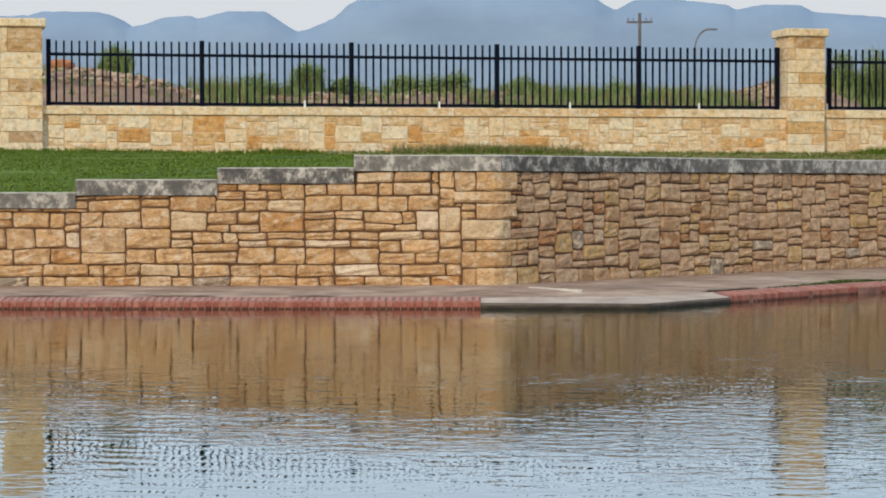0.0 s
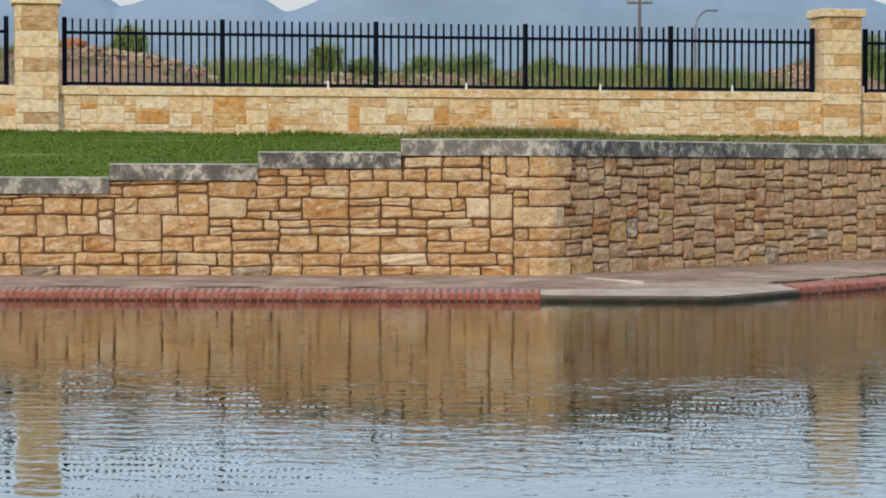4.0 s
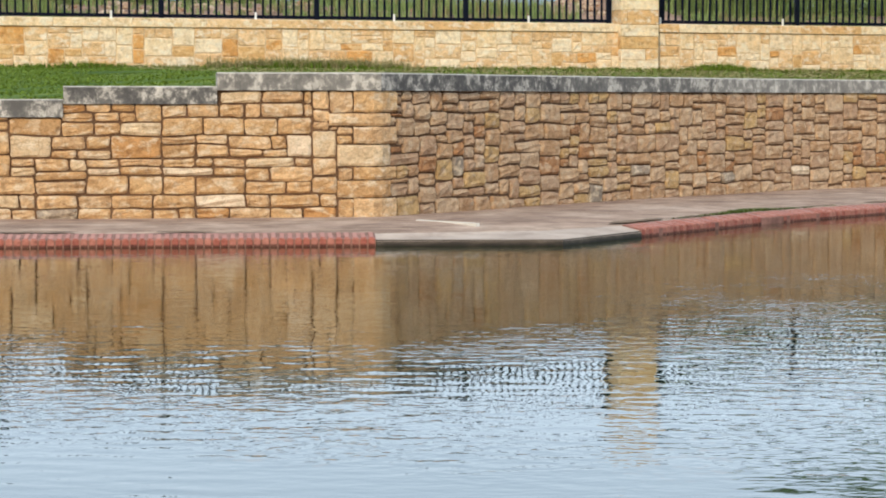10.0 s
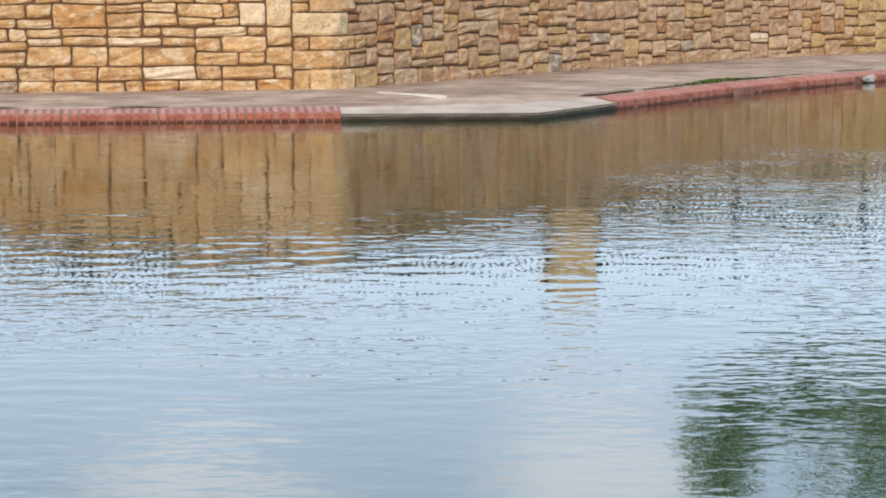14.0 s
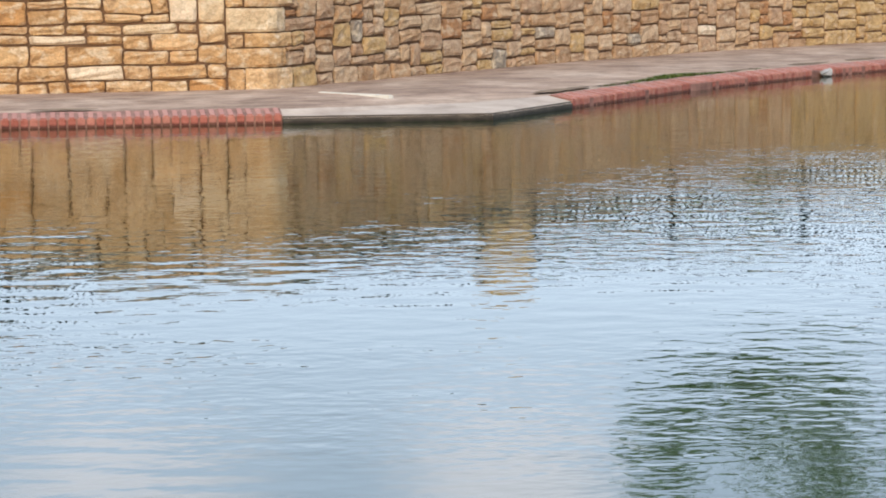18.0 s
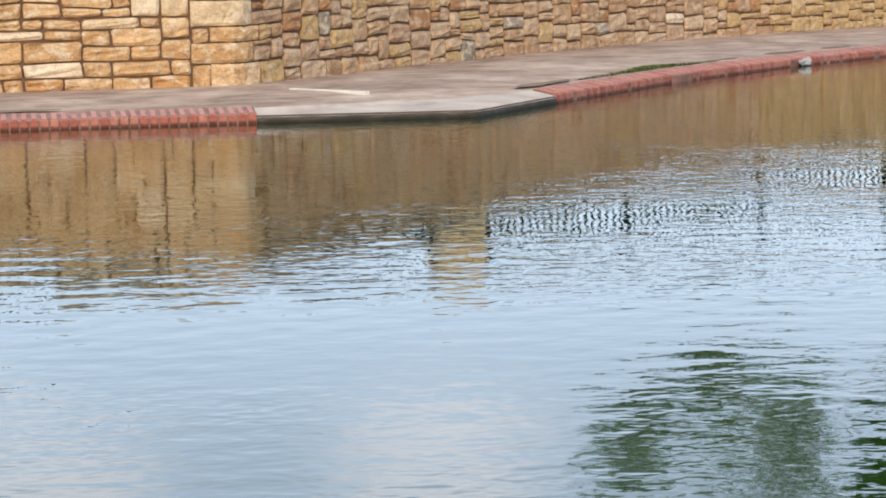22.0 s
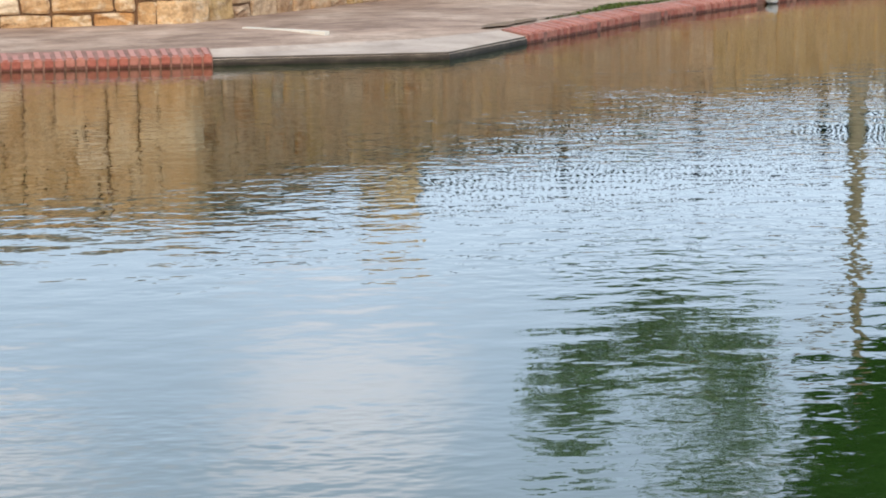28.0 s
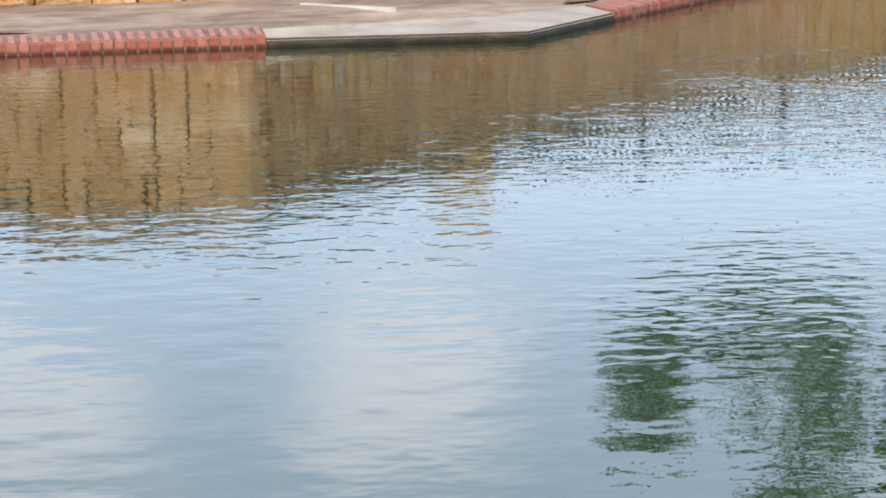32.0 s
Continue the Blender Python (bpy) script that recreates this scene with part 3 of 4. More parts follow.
def ashlar(u0, u1, z0, z1, rng, unit=(0.085, 0.048), wide=(2, 6), tall=(2, 2, 3, 3, 4), top=None, taken=None):
    """Random squared rubble: rectangles that fill the field, no two alike."""
    W, H = int(round((u1 - u0) / unit[0])), max(2, int(round((z1 - z0) / unit[1])))
    du, dz = (u1 - u0) / W, (z1 - z0) / H
    used = np.zeros((W, H), bool)
    if top:
        for i in range(W):
            used[i, max(0, math.ceil((top(u0 + (i + 0.5) * du) - z0) / dz)):] = True
    if taken:
        for i in range(W):
            for j in range(H):
                used[i, j] |= taken(u0 + (i + 0.5) * du, z0 + (j + 0.5) * dz)
    out = []
    joint = np.zeros((W + 1, H), bool)
    for j in range(H):
        for i in range(W):
            if used[i, j]:
                continue
            h = min(rng.choice(tall), H - j)
            if H - j - h == 1:
                h += 1
            while h > 1 and used[i, j:j + h].any():
                h -= 1
            w = rng.randint(*wide) if h < 4 else rng.randint(3, wide[1])
            free = 0
            while i + free < W and free < w and not used[i + free, j:j + h].any():
                free += 1
            if i + free < W and free == w and not used[i + free, j:j + h].any() and (i + free + 1 >= W or used[i + free + 1, j]):
                free += 1
            while h > 1 and (used[i:i + free, j:j + h].any() or (free == 1 and h > 2)):
                h -= 1
            if j and free > 2 and i + free + 1 < W and joint[i + free, j - 1] and not used[i + free:i + free + 2, j].any():
                free -= 1               # break the bond
            used[i:i + free, j:j + h] = True
            joint[i, j:j + h] = joint[i + free, j:j + h] = True
            out.append((u0 + i * du, u0 + (i + free) * du, z0 + j * dz, z0 + (j + h) * dz))
    return out


def rubble(u0, u1, z0, z1, rng, unit, bands, wide, whole, top=None, taken=None):
    """Coursed rubble: uneven courses of stones that fill the course or lie two deep; some reach into the next course."""
    W, H = int(round((u1 - u0) / unit[0])), int(round((z1 - z0) / unit[1]))
    du, dz = (u1 - u0) / W, (z1 - z0) / H
    used = np.zeros((W, H), bool)
    for i in range(W):
        for j in range(H):
            u, z = u0 + (i + 0.5) * du, z0 + (j + 0.5) * dz
            used[i, j] = bool(top and z > top(u)) or bool(taken and taken(u, z))
    out = []

    def lay(i, w, a, b):
        used[i:i + w, a:b] = True
        out.append((u0 + i * du, u0 + (i + w) * du, z0 + a * dz, z0 + b * dz))

    def room(i, most, a, b):
        n = 0
        while n < most and i + n < W and not used[i + n, a:b].any() and (a == 0 or used[i + n, a - 1]):
            n += 1
        return n

    def row(i, length, a, b):
        end = i + length
        while i < end:
            w = min(rng.randint(*wide), end - i)
            if end - i - w == 1:
                w += 1
            lay(i, w, a, b)
            i += w

    j = 0
    while j < H:
        deep = rng.choice(bands)
        if H - j - deep < 2:
            deep = H - j
        i = 0
        while i < W:
            free = [k for k in range(j, min(H, j + deep)) if not used[i, k]]
            if not free:
                i += 1
                continue
            a = free[0]
            b = a
            while b < j + deep and not used[i, b]:
                b += 1
            n = b - a
            if n < 4 or (n < 6 and rng.random() < whole):
                if n > 2 and rng.random() < 0.4 and b < H and not used[i:i + 3, b].any():
                    b += 1
                w = rng.randint(max(3, wide[0]) if n > 2 else wide[0], wide[1])
                got = room(i, w + 1, a, b)
                lay(i, max(1, got if got == w + 1 and room(i, w + 2, a, b) == w + 1 else min(w, got)), a, b)
            else:
                got = max(1, room(i, rng.randint(5, 9), a, b))
                cut = a + (rng.choice((2, n - 2, n // 2)) if n < 6 else 3)
                row(i, got, a, cut)
                row(i, got, cut, b)
        j += deep
    return out


def warp(u, z, size):
    """Drift of the bed joints, which are not laid to a line."""
    if not size:
        return u, z
    k = Vector((u * 2.3, z * 5.0, 1.7))
    return u + size * 1.5 * noise.noise(k), z + size * (noise.noise(k + Vector((9, 4, 2))) + 0.5 * noise.noise(k * 2.7))


def stone_mesh(line, a, b, c, d, rng, gap=0.0035, proud=0.024, rough=0.010, rounding=0.020, jit=0.010, drift=0.0):
    """One dressed stone: a pillowed, uneven front on a straight body. Returns vertices, faces and the middle."""
    a, b, c, d = a + gap * rng.uniform(0.4, 1.2), b - gap * rng.uniform(0.4, 1.2), c + gap * rng.uniform(0.4, 1.2), d - gap * rng.uniform(0.4, 1.2)
    q = [[(a + rng.uniform(-0, jit), c + rng.uniform(0, jit)), (b - rng.uniform(0, jit), c + rng.uniform(0, jit))],
         [(a + rng.uniform(-0, jit), d - rng.uniform(0, jit)), (b - rng.uniform(0, jit), d - rng.uniform(0, jit))]]
    n = 5
    out = proud * rng.uniform(0.55, 1.25)
    ex, ez = min(0.28, rounding / (b - a)), min(0.28, rounding / (d - c))
    fx, fz = [0, ex, rng.uniform(0.4, 0.6), 1 - ex, 1], [0, ez, rng.uniform(0.4, 0.6), 1 - ez, 1]
    mid = line.at((a + b) / 2, 0, (c + d) / 2)
    v, f = [], []
    for j in range(n):
        for i in range(n):
            s, t = fx[i], fz[j]
            u = (q[0][0][0] * (1 - s) + q[0][1][0] * s) * (1 - t) + (q[1][0][0] * (1 - s) + q[1][1][0] * s) * t
            z = (q[0][0][1] * (1 - s) + q[0][1][1] * s) * (1 - t) + (q[1][0][1] * (1 - s) + q[1][1][1] * s) * t
            edge = (i in (0, 4)) + (j in (0, 4))
            dd = out * (1.0, 0.55, 0.25)[edge] + rng.uniform(-rough, rough) * (1 if edge == 0 else 0.4)
            if edge == 2:
                u += (0.007 if i == 0 else -0.007)
                z += (0.006 if j == 0 else -0.006)
            elif edge == 1:
                u += rng.uniform(-1, 1) * jit * 0.35 * (i in (0, 4))
                z += rng.uniform(-1, 1) * jit * 0.35 * (j in (0, 4))
            u, z = warp(u, z, drift)
            v.append(tuple(line.at(u, dd, z) - mid))
    for j in range(n - 1):
        for i in range(n - 1):
            p = j * n + i
            f.append((p, p + 1, p + n + 1, p + n))
    ring = [0, 1, 2, 3, 4, 9, 14, 19, 24, 23, 22, 21, 20, 15, 10, 5]
    base = len(v)
    for k in ring:
        u, z = a + (b - a) * fx[k % n], c + (d - c) * fz[k // n]
        u, z = warp(u, z, drift)
        v.append(tuple(line.at(u, -0.05, z) - mid))
    for k in range(16):
        f.append((ring[(k + 1) % 16], ring[k], base + k, base + (k + 1) % 16))
    return v, f, mid


def lay_stones(line, fields, parent, mat, rng, limit=300, name="stone", near=None, special=(), **kw):
    """special: (x, z, material) of single stones that stand out."""
    rest_v, rest_f, count = [], [], 0
    odd = {}
    for x, z, m in special:
        best = min(range(len(fields)), key=lambda k: abs(line.at((fields[k][0] + fields[k][1]) / 2).x - x) + 1.5 * abs((fields[k][2] + fields[k][3]) / 2 - z))
        odd[best] = m
    for k, (a, b, c, d) in enumerate(fields):
        v, f, mid = stone_mesh(line, a, b, c, d, rng, **kw)
        if count < limit and (near is None or near(mid)):
            ob = raw(name, v, f, odd.get(k, mat), parent, smooth=False)
            ob.location = mid
            count += 1
        else:
            o = len(rest_v)
            rest_v += [tuple(Vector(p) + mid) for p in v]
            rest_f += [tuple(k + o for k in q) for q in f]
    if rest_v:
        tagged(raw(name + "work", rest_v, rest_f, mat, parent), kind="stuff")


rng = random.Random(7)
# quoins: squared blocks that turn the corner, long and short by turns
QUOIN = []
BED = (TOP - CAP_H - BASE_Z + 0.03) / round((TOP - CAP_H - BASE_Z + 0.03) / 0.041)
UNIT_L = (WALL_L.length - U_STEP[2] + 4.0) / round((WALL_L.length - U_STEP[2] + 4.0) / 0.076)
UNIT_R = 14.0 / round(14.0 / 0.095)
z, k = BASE_Z - 0.03, 0
while z < TOP - CAP_H - 0.02:
    h = BED * rng.choice((3, 4, 5, 4))
    if TOP - CAP_H - z - h < 2.5 * BED:
        h = TOP - CAP_H - z
    QUOIN.append((z, z + h, UNIT_L * rng.choice((5, 6) if k % 2 else (3, 3)), UNIT_R * (2 if k % 2 else 3)))
    z, k = z + h, k + 1


def quoin_mesh(c, d, a, b):
    """A rock-faced block round the corner: a away to the one side, b to the other."""
    L = WALL_L.length
    run = [(WALL_L, L - a + 0.006), (WALL_L, L - a + 0.03), (WALL_L, L - a * 0.6), (WALL_L, L - 0.10), (WALL_L, L - 0.035), (WALL_R, 0.035), (WALL_R, 0.09), (WALL_R, b * 0.65), (WALL_R, b - 0.03), (WALL_R, b - 0.006)]
    m = len(run)
    rows = [c + 0.006, c + 0.03, (c + d) / 2, d - 0.03, d - 0.006]
    mid = Vector((*CORNER, (c + d) / 2))
    v, f = [], []
    swell = rng.uniform(0.026, 0.046)
    for j, z in enumerate(rows):
        for i, (line, u) in enumerate(run):
            edge = (i in (0, m - 1)) + (j in (0, 4))
            o = swell * (1.0, 0.5, 0.2)[edge] + (rng.uniform(-0.008, 0.008) if edge == 0 else 0)
            v.append(tuple(line.at(u, o, z + rng.uniform(-0.004, 0.004)) - mid))
    for j in range(4):
        for i in range(m - 1):
            p = j * m + i
            f.append((p, p + 1, p + m + 1, p + m))
    ring = list(range(m)) + [m * 2 - 1, m * 3 - 1, m * 4 - 1] + list(range(m * 5 - 1, m * 4 - 1, -1)) + [m * 3, m * 2, m]
    base = len(v)
    for k in ring:
        line, u = run[k % m]
        v.append(tuple(line.at(u, -0.05 if k % m not in (4, 5) else 0.0, rows[k // m]) - mid))
    n = len(ring)
    for k in range(n):
        f.append((ring[(k + 1) % n], ring[k], base + k, base + (k + 1) % n))
    ob = raw("quoin", v, f, STONE_WARM, wall_left)
    ob.location = mid


def quoin_at(z):
    return next((q for q in QUOIN if q[0] <= z < q[1]), QUOIN[-1])


for q in QUOIN:
    quoin_mesh(*q)
FL = rubble(U_STEP[2] - 4.0, WALL_L.length, BASE_Z - 0.03, TOP - CAP_H, rng, (0.076, BED), (4, 5, 6, 3, 6, 5, 4), (3, 6), 0.55, top=lambda u: left_top(u) - CAP_H, taken=lambda u, z: u > WALL_L.length - quoin_at(z)[2])
FL.sort(key=lambda q: -q[0])
FL += ashlar(0, U_STEP[2] - 4.0, BASE_Z - 0.03, STEP_TOP[3] - CAP_H, rng)
lay_stones(WALL_L, FL, wall_left, STONE_WARM, rng, near=lambda q: q.x > -16, drift=0.016, rough=0.013, jit=0.013, rounding=0.024, proud=0.027, gap=0.004,
           special=[(-8.80, 0.73, STONE_WHITE), (-9.55, 0.34, STONE_WHITE), (-10.5, 0.56, STONE_WHITE), (-10.0, 0.55, STONE_WHITE), (-12.5, 0.62, STONE_WHITE), (-13.1, 0.2, STONE_GREY), (-10.9, 0.16, STONE_GREY)])
FR = ashlar(0.0, 14.0, BASE_Z - 0.03, TOP - CAP_H, rng, (0.095, BED), (2, 4), (2, 3, 3, 3, 4, 4, 5), taken=lambda u, z: u < quoin_at(z)[3]) + ashlar(14.0, 30.0, BASE_Z - 0.03, TOP - CAP_H, rng)
FR.sort(key=lambda q: q[0])
lay_stones(WALL_R, FR, wall_right, STONE_TAN, rng, near=lambda q: q.x < 3, rounding=0.030, jit=0.015, proud=0.026, rough=0.012, drift=0.018, gap=0.005,
           special=[(-5.08, 0.24, STONE_GREY), (-4.4, 0.42, STONE_GREY), (-7.1, 0.52, STONE_GREY), (-2.84, 0.25, STONE_GREY), (-1.4, 0.35, STONE_WHITE)])

# fence wall with pillars
FENCE = Line([(-40, -0.18), (40, -0.18)])
fence_wall = prism("wall_fence", FENCE, 0, 80, -0.40, -0.002, 0.9, FENCE_Z0 - 0.13, MORTAR_PALE)
tagged(fence_wall, "low pale limestone wall under the black fence", "stone wall", kind="structure")
FW = ashlar(24.0, 50.0, LAWN_Z - 0.10, FENCE_Z0 - 0.13, rng, (0.085, 0.058), (2, 5), (2, 3, 3, 4, 4, 5))
lay_stones(FENCE, FW, fence_wall, STONE_PALE, rng, gap=0.004, proud=0.014, rough=0.006, rounding=0.014, jit=0.010, drift=0.010,
           special=[(x, z, STONE_ORANGE) for x, z in ((-11.94, 2.16), (-10.85, 2.07), (-10.21, 1.87), (-9.81, 1.86), (-9.6, 2.08), (-9.51, 1.91), (-8.98, 1.82), (-8.64, 1.82), (-7.67, 2.16), (-7.76, 1.83), (-6.89, 1.87), (-6.34, 2.09), (-6.34, 1.89), (-5.79, 2.08),
                                                       (-5.87, 1.89), (-4.32, 2.14), (-4.03, 1.88), (-0.98, 1.85), (-0.57, 1.91), (-1.1, 2.23), (1.46, 2.23), (1.95, 2.02), (2.8, 1.95), (3.4, 1.8), (4.4, 2.1), (-13.6, 2.0), (-14.4, 1.8))])
u = 0.0
while u < 79:
    w = rng.uniform(0.9, 1.3)
    prism("coping_stone", FENCE, u, min(80, u + w) - 0.006, -0.44, 0.05, FENCE_Z0 - 0.13, FENCE_Z0, STONE_PALE, fence_wall, bevel=0.015, step=2)
    u += w


def pillar(x):
    base = new("stone_pillar")
    base.location = (x, 0.0, LAWN_Z - 0.1)
    half, top = 0.325, 3.66
    h = top - LAWN_Z + 0.1
    part("core", box_bm(-half + 0.02, -half + 0.02, 0, half - 0.02, half - 0.02, h), MORTAR_PALE, base)
    r = random.Random(int(x * 10) + 50)
    P, O, W = STONE_PALE, STONE_ORANGE, STONE_WARM
    rows = [(0.27, P, None), (0.18, P, 0.1), (0.2, O, None), (0.19, P, None), (0.23, P, -0.22), (0.22, P, None), (0.19, O, -0.14), (0.21, P, None), (0.2, P, -0.2), (0.2, W, -0.22)]
    if x < -1:
        rows = [(0.27, P, None), (0.17, W, -0.2), (0.2, P, None), (0.2, P, 0.1), (0.22, P, None), (0.2, W, -0.2), (0.17, P, None), (0.25, P, None), (0.2, W, -0.22), (0.2, W, -0.22)]
    z, grow = 0.0, h / sum(t for t, m, c in rows)
    for t, m, cut in rows:
        t *= grow
        for a, b, mm in ([(-half, half, m)] if cut is None else [(-half, cut, P), (cut, half, m)]):
            o = r.uniform(0, 0.008)
            part("block", box_bm(a + 0.002, -half - o, z + 0.002, b - 0.002, half + o, z + t - 0.002, 0.008), mm, base)
        z += t
    bm = box_bm(-half - 0.055, -half - 0.055, h, half + 0.055, half + 0.055, h + 0.13, 0.015)
    part("cap", bm, STONE_PALE, base, "pale limestone cap slab")
    return tagged(base, "square pillar of pale limestone blocks with a slab cap", "pillar", "fence pillars")


PILLAR_X = [-25.62, -12.58, 0.41, 13.5]
for x in PILLAR_X:
    pillar(x)


def fence_panel_run(x0):
    run = new("metal_fence")
    run.location = (x0, 0.0, FENCE_Z0)
    H = FENCE_Z1 - FENCE_Z0
    for i in range(6):
        x = i * PANEL
        part("post", box_bm(x - 0.036, -0.036, 0, x + 0.036, 0.036, H, 0.004), METAL, run)
    for i in range(5):
        for z in (0.045, H - 0.235):
            part("rail", box_bm(i * PANEL + 0.032, -0.018, z - 0.024, (i + 1) * PANEL - 0.032, 0.018, z + 0.024), METAL, run)
    pk = None
    for i in range(5):
        for j in range(1, 20):
            x = i * PANEL + PANEL * j / 20
            if pk is None:
                pk = part("picket", box_bm(-0.0145, -0.0145, 0.02, 0.0145, 0.0145, H - 0.02), METAL, run)
                pk.location = (x, 0, 0)
            else:
                o = new("picket", pk.data)
                o.parent, o.location = run, (x, 0, 0)
    return tagged(run, "black painted steel picket fence on a stone wall", "fence", "fence runs")


for k in range(3):
    fence_panel_run((-25.18, -12.15, 0.93)[k])

# kerbs
def kerb_bed(name, line, mat, out):
    """Mortar bed under and between the bricks, a little lower than they are."""
    n = int(line.length / 0.5)
    ring = [(-0.198, -0.4), (out, -0.4), (out, KERB_Z - 0.012), (-0.03, KERB_Z), (-0.198, 0.1035)]
    v, f = [], []
    for i in range(n + 1):
        v += [tuple(line.at(line.length * i / n, d, z)) for d, z in ring]
    for i in range(n):
        for j in range(5):
            k = (j + 1) % 5
            f.append((i * 5 + j, i * 5 + k, i * 5 + 5 + k, i * 5 + 5 + j))
    f += [(4, 3, 2, 1, 0), tuple(n * 5 + j for j in range(5))]
    return raw(name, v, f, mat)


kerb_left = kerb_bed("kerb_left", KERB_L, BRICK_MORTAR, -0.009)
tagged(kerb_left, "red brick rowlock kerb along the water", "kerb", kind="structure")
kerb_right = kerb_bed("kerb_right", KERB_R, MORTAR_PINK, -0.003)
tagged(kerb_right, "red brick rowlock kerb along the water", "kerb", kind="structure")


def brick_bm():
    """A brick on edge: upright face to the water, top rising to the back."""
    bm = box_bm(-0.0262, 0.0, -0.10, 0.0262, 0.20, KERB_Z, 0.0)
    for q in bm.verts:
        if q.co.z > 0 and q.co.y > 0.1:
            q.co.z = 0.106
    bmesh.ops.bevel(bm, geom=[e for e in bm.edges if all(v.co.z > 0 for v in e.verts)], offset=0.009, segments=2, affect="EDGES")
    return bm


def lay_bricks(line, u0, u1, parent, near, flush_end=False):
    pitch = 0.0675
    n = int((u1 - u0) / pitch)
    rest_v, rest_f, count, shared = [], [], 0, None
    for i in range(n):
        u = (u1 - (n - i - 0.5) * pitch) if flush_end else u0 + (i + 0.5) * pitch
        q = line.at(u)
        w = (line.at(u + 0.01) - line.at(u - 0.01)).normalized()
        m = Matrix.Translation(q) @ Matrix.Rotation(math.atan2(w.y, w.x), 4, "Z") @ pose(rng.uniform(-.001, .001), rng.uniform(-.004, .004), rng.uniform(-.003, .003), 0, 0, rng.uniform(-1, 1))
        if near(q) and count < 300:
            if shared is None:
                ob = part("brick", brick_bm(), BRICK, parent)
                shared = ob.data
            else:
                ob = new("brick", shared)
                ob.parent = parent
            ob.matrix_world = m
            count += 1
        else:
            o = len(rest_v)
            for x in (-0.0262, 0.0262):
                for y in (0.0, 0.20):
                    for z in (-0.1, KERB_Z if y == 0 else 0.106):
                        rest_v.append(tuple(m @ Vector((x, y, z))))
            rest_f += [tuple(o + k for k in q) for q in ((0, 1, 3, 2), (4, 6, 7, 5), (0, 4, 5, 1), (2, 3, 7, 6), (1, 5, 7, 3), (0, 2, 6, 4))]
    if rest_v:
        tagged(raw("brickwork", rest_v, rest_f, BRICK, parent), kind="stuff")


lay_bricks(KERB_L, 0, KERB_L.length, kerb_left, lambda q: q.x > -20, True)
lay_bricks(KERB_R, 0.0, KERB_R.length, kerb_right, lambda q: q.x < 8)


def kerb_slab():
    """The plain concrete nose between the two brick kerbs."""
    out = [KERB_L.p[1], Vector((*SLAB_TIP, 0)), Vector((*SLAB_END, 0))]
    inn = [KERB_L.at(KERB_L.length, -0.2), NOSE_IN, KERB_R.at(0, -0.2)]
    nose = None
    for k in range(2):
        bm = bmesh.new()
        a, b = out[k], out[k + 1]
        ia, ib = inn[k], inn[k + 1]
        g = (b - a).normalized() * 0.0006
        cs = [a + g, b - g, ib - g, ia + g]
        hi = [bm.verts.new((q.x, q.y, z)) for q, z in zip(cs, (NOSE_Z, NOSE_Z, 0.078, 0.094) if k == 0 else (NOSE_Z, NOSE_Z, 0.094, 0.078))]
        lo = [bm.verts.new((q.x, q.y, -0.3)) for q in cs]
        bm.faces.new(hi)
        for j in range(4):
            bm.faces.new((lo[j], lo[(j + 1) % 4], hi[(j + 1) % 4], hi[j]))
        bmesh.ops.recalc_face_normals(bm, faces=bm.faces)
        bmesh.ops.bevel(bm, geom=[e for e in bm.edges if set(e.verts) == {hi[0], hi[1]}], offset=0.012, segments=2, affect="EDGES")
        if nose is None:
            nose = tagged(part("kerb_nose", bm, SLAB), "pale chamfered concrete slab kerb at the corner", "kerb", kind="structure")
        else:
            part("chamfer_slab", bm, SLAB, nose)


kerb_slab()


# ---- distance ----
# the skyline: degrees clockwise from north and above the horizon
SKYLINE = [(-30, 3.4), (-6, 3.9), (1.85, 4.18), (2.12, 4.28), (3.46, 4.28), (3.87, 4.19), (4.21, 3.92), (4.55, 3.97), (5.02, 4.15), (5.7, 4.21), (5.91, 4.13), (6.59, 4.32), (7.55, 4.32), (7.83, 4.13), (8.31, 3.82),
           (8.66, 3.92), (9.21, 4.16), (9.55, 4.48), (9.83, 4.62), (10.45, 4.61), (10.79, 4.85), (11.21, 4.96), (12.58, 4.86), (14.46, 4.68), (15.02, 4.72), (15.64, 4.63), (15.85, 4.46), (16.12, 4.34),
           (16.56, 4.58), (17.22, 4.63), (18.87, 4.44), (19.01, 4.32), (19.69, 4.44), (20.58, 4.42), (20.92, 4.24), (22.52, 4.11), (23.06, 3.91), (23.68, 3.59), (24.77, 3.54), (25.11, 3.35), (27, 3.2), (40, 2.4)]
MESA_AZ = 12.86


def ridge(s):
    az = MESA_AZ + math.degrees(math.atan2(s, 2000))
    for (a, p), (b, q) in zip(SKYLINE, SKYLINE[1:]):
        if az <= b:
            break
    el = p + (q - p) * min(1, max(0, (az - a) / (b - a)))
    return math.hypot(2000, s) * math.tan(radians(el))


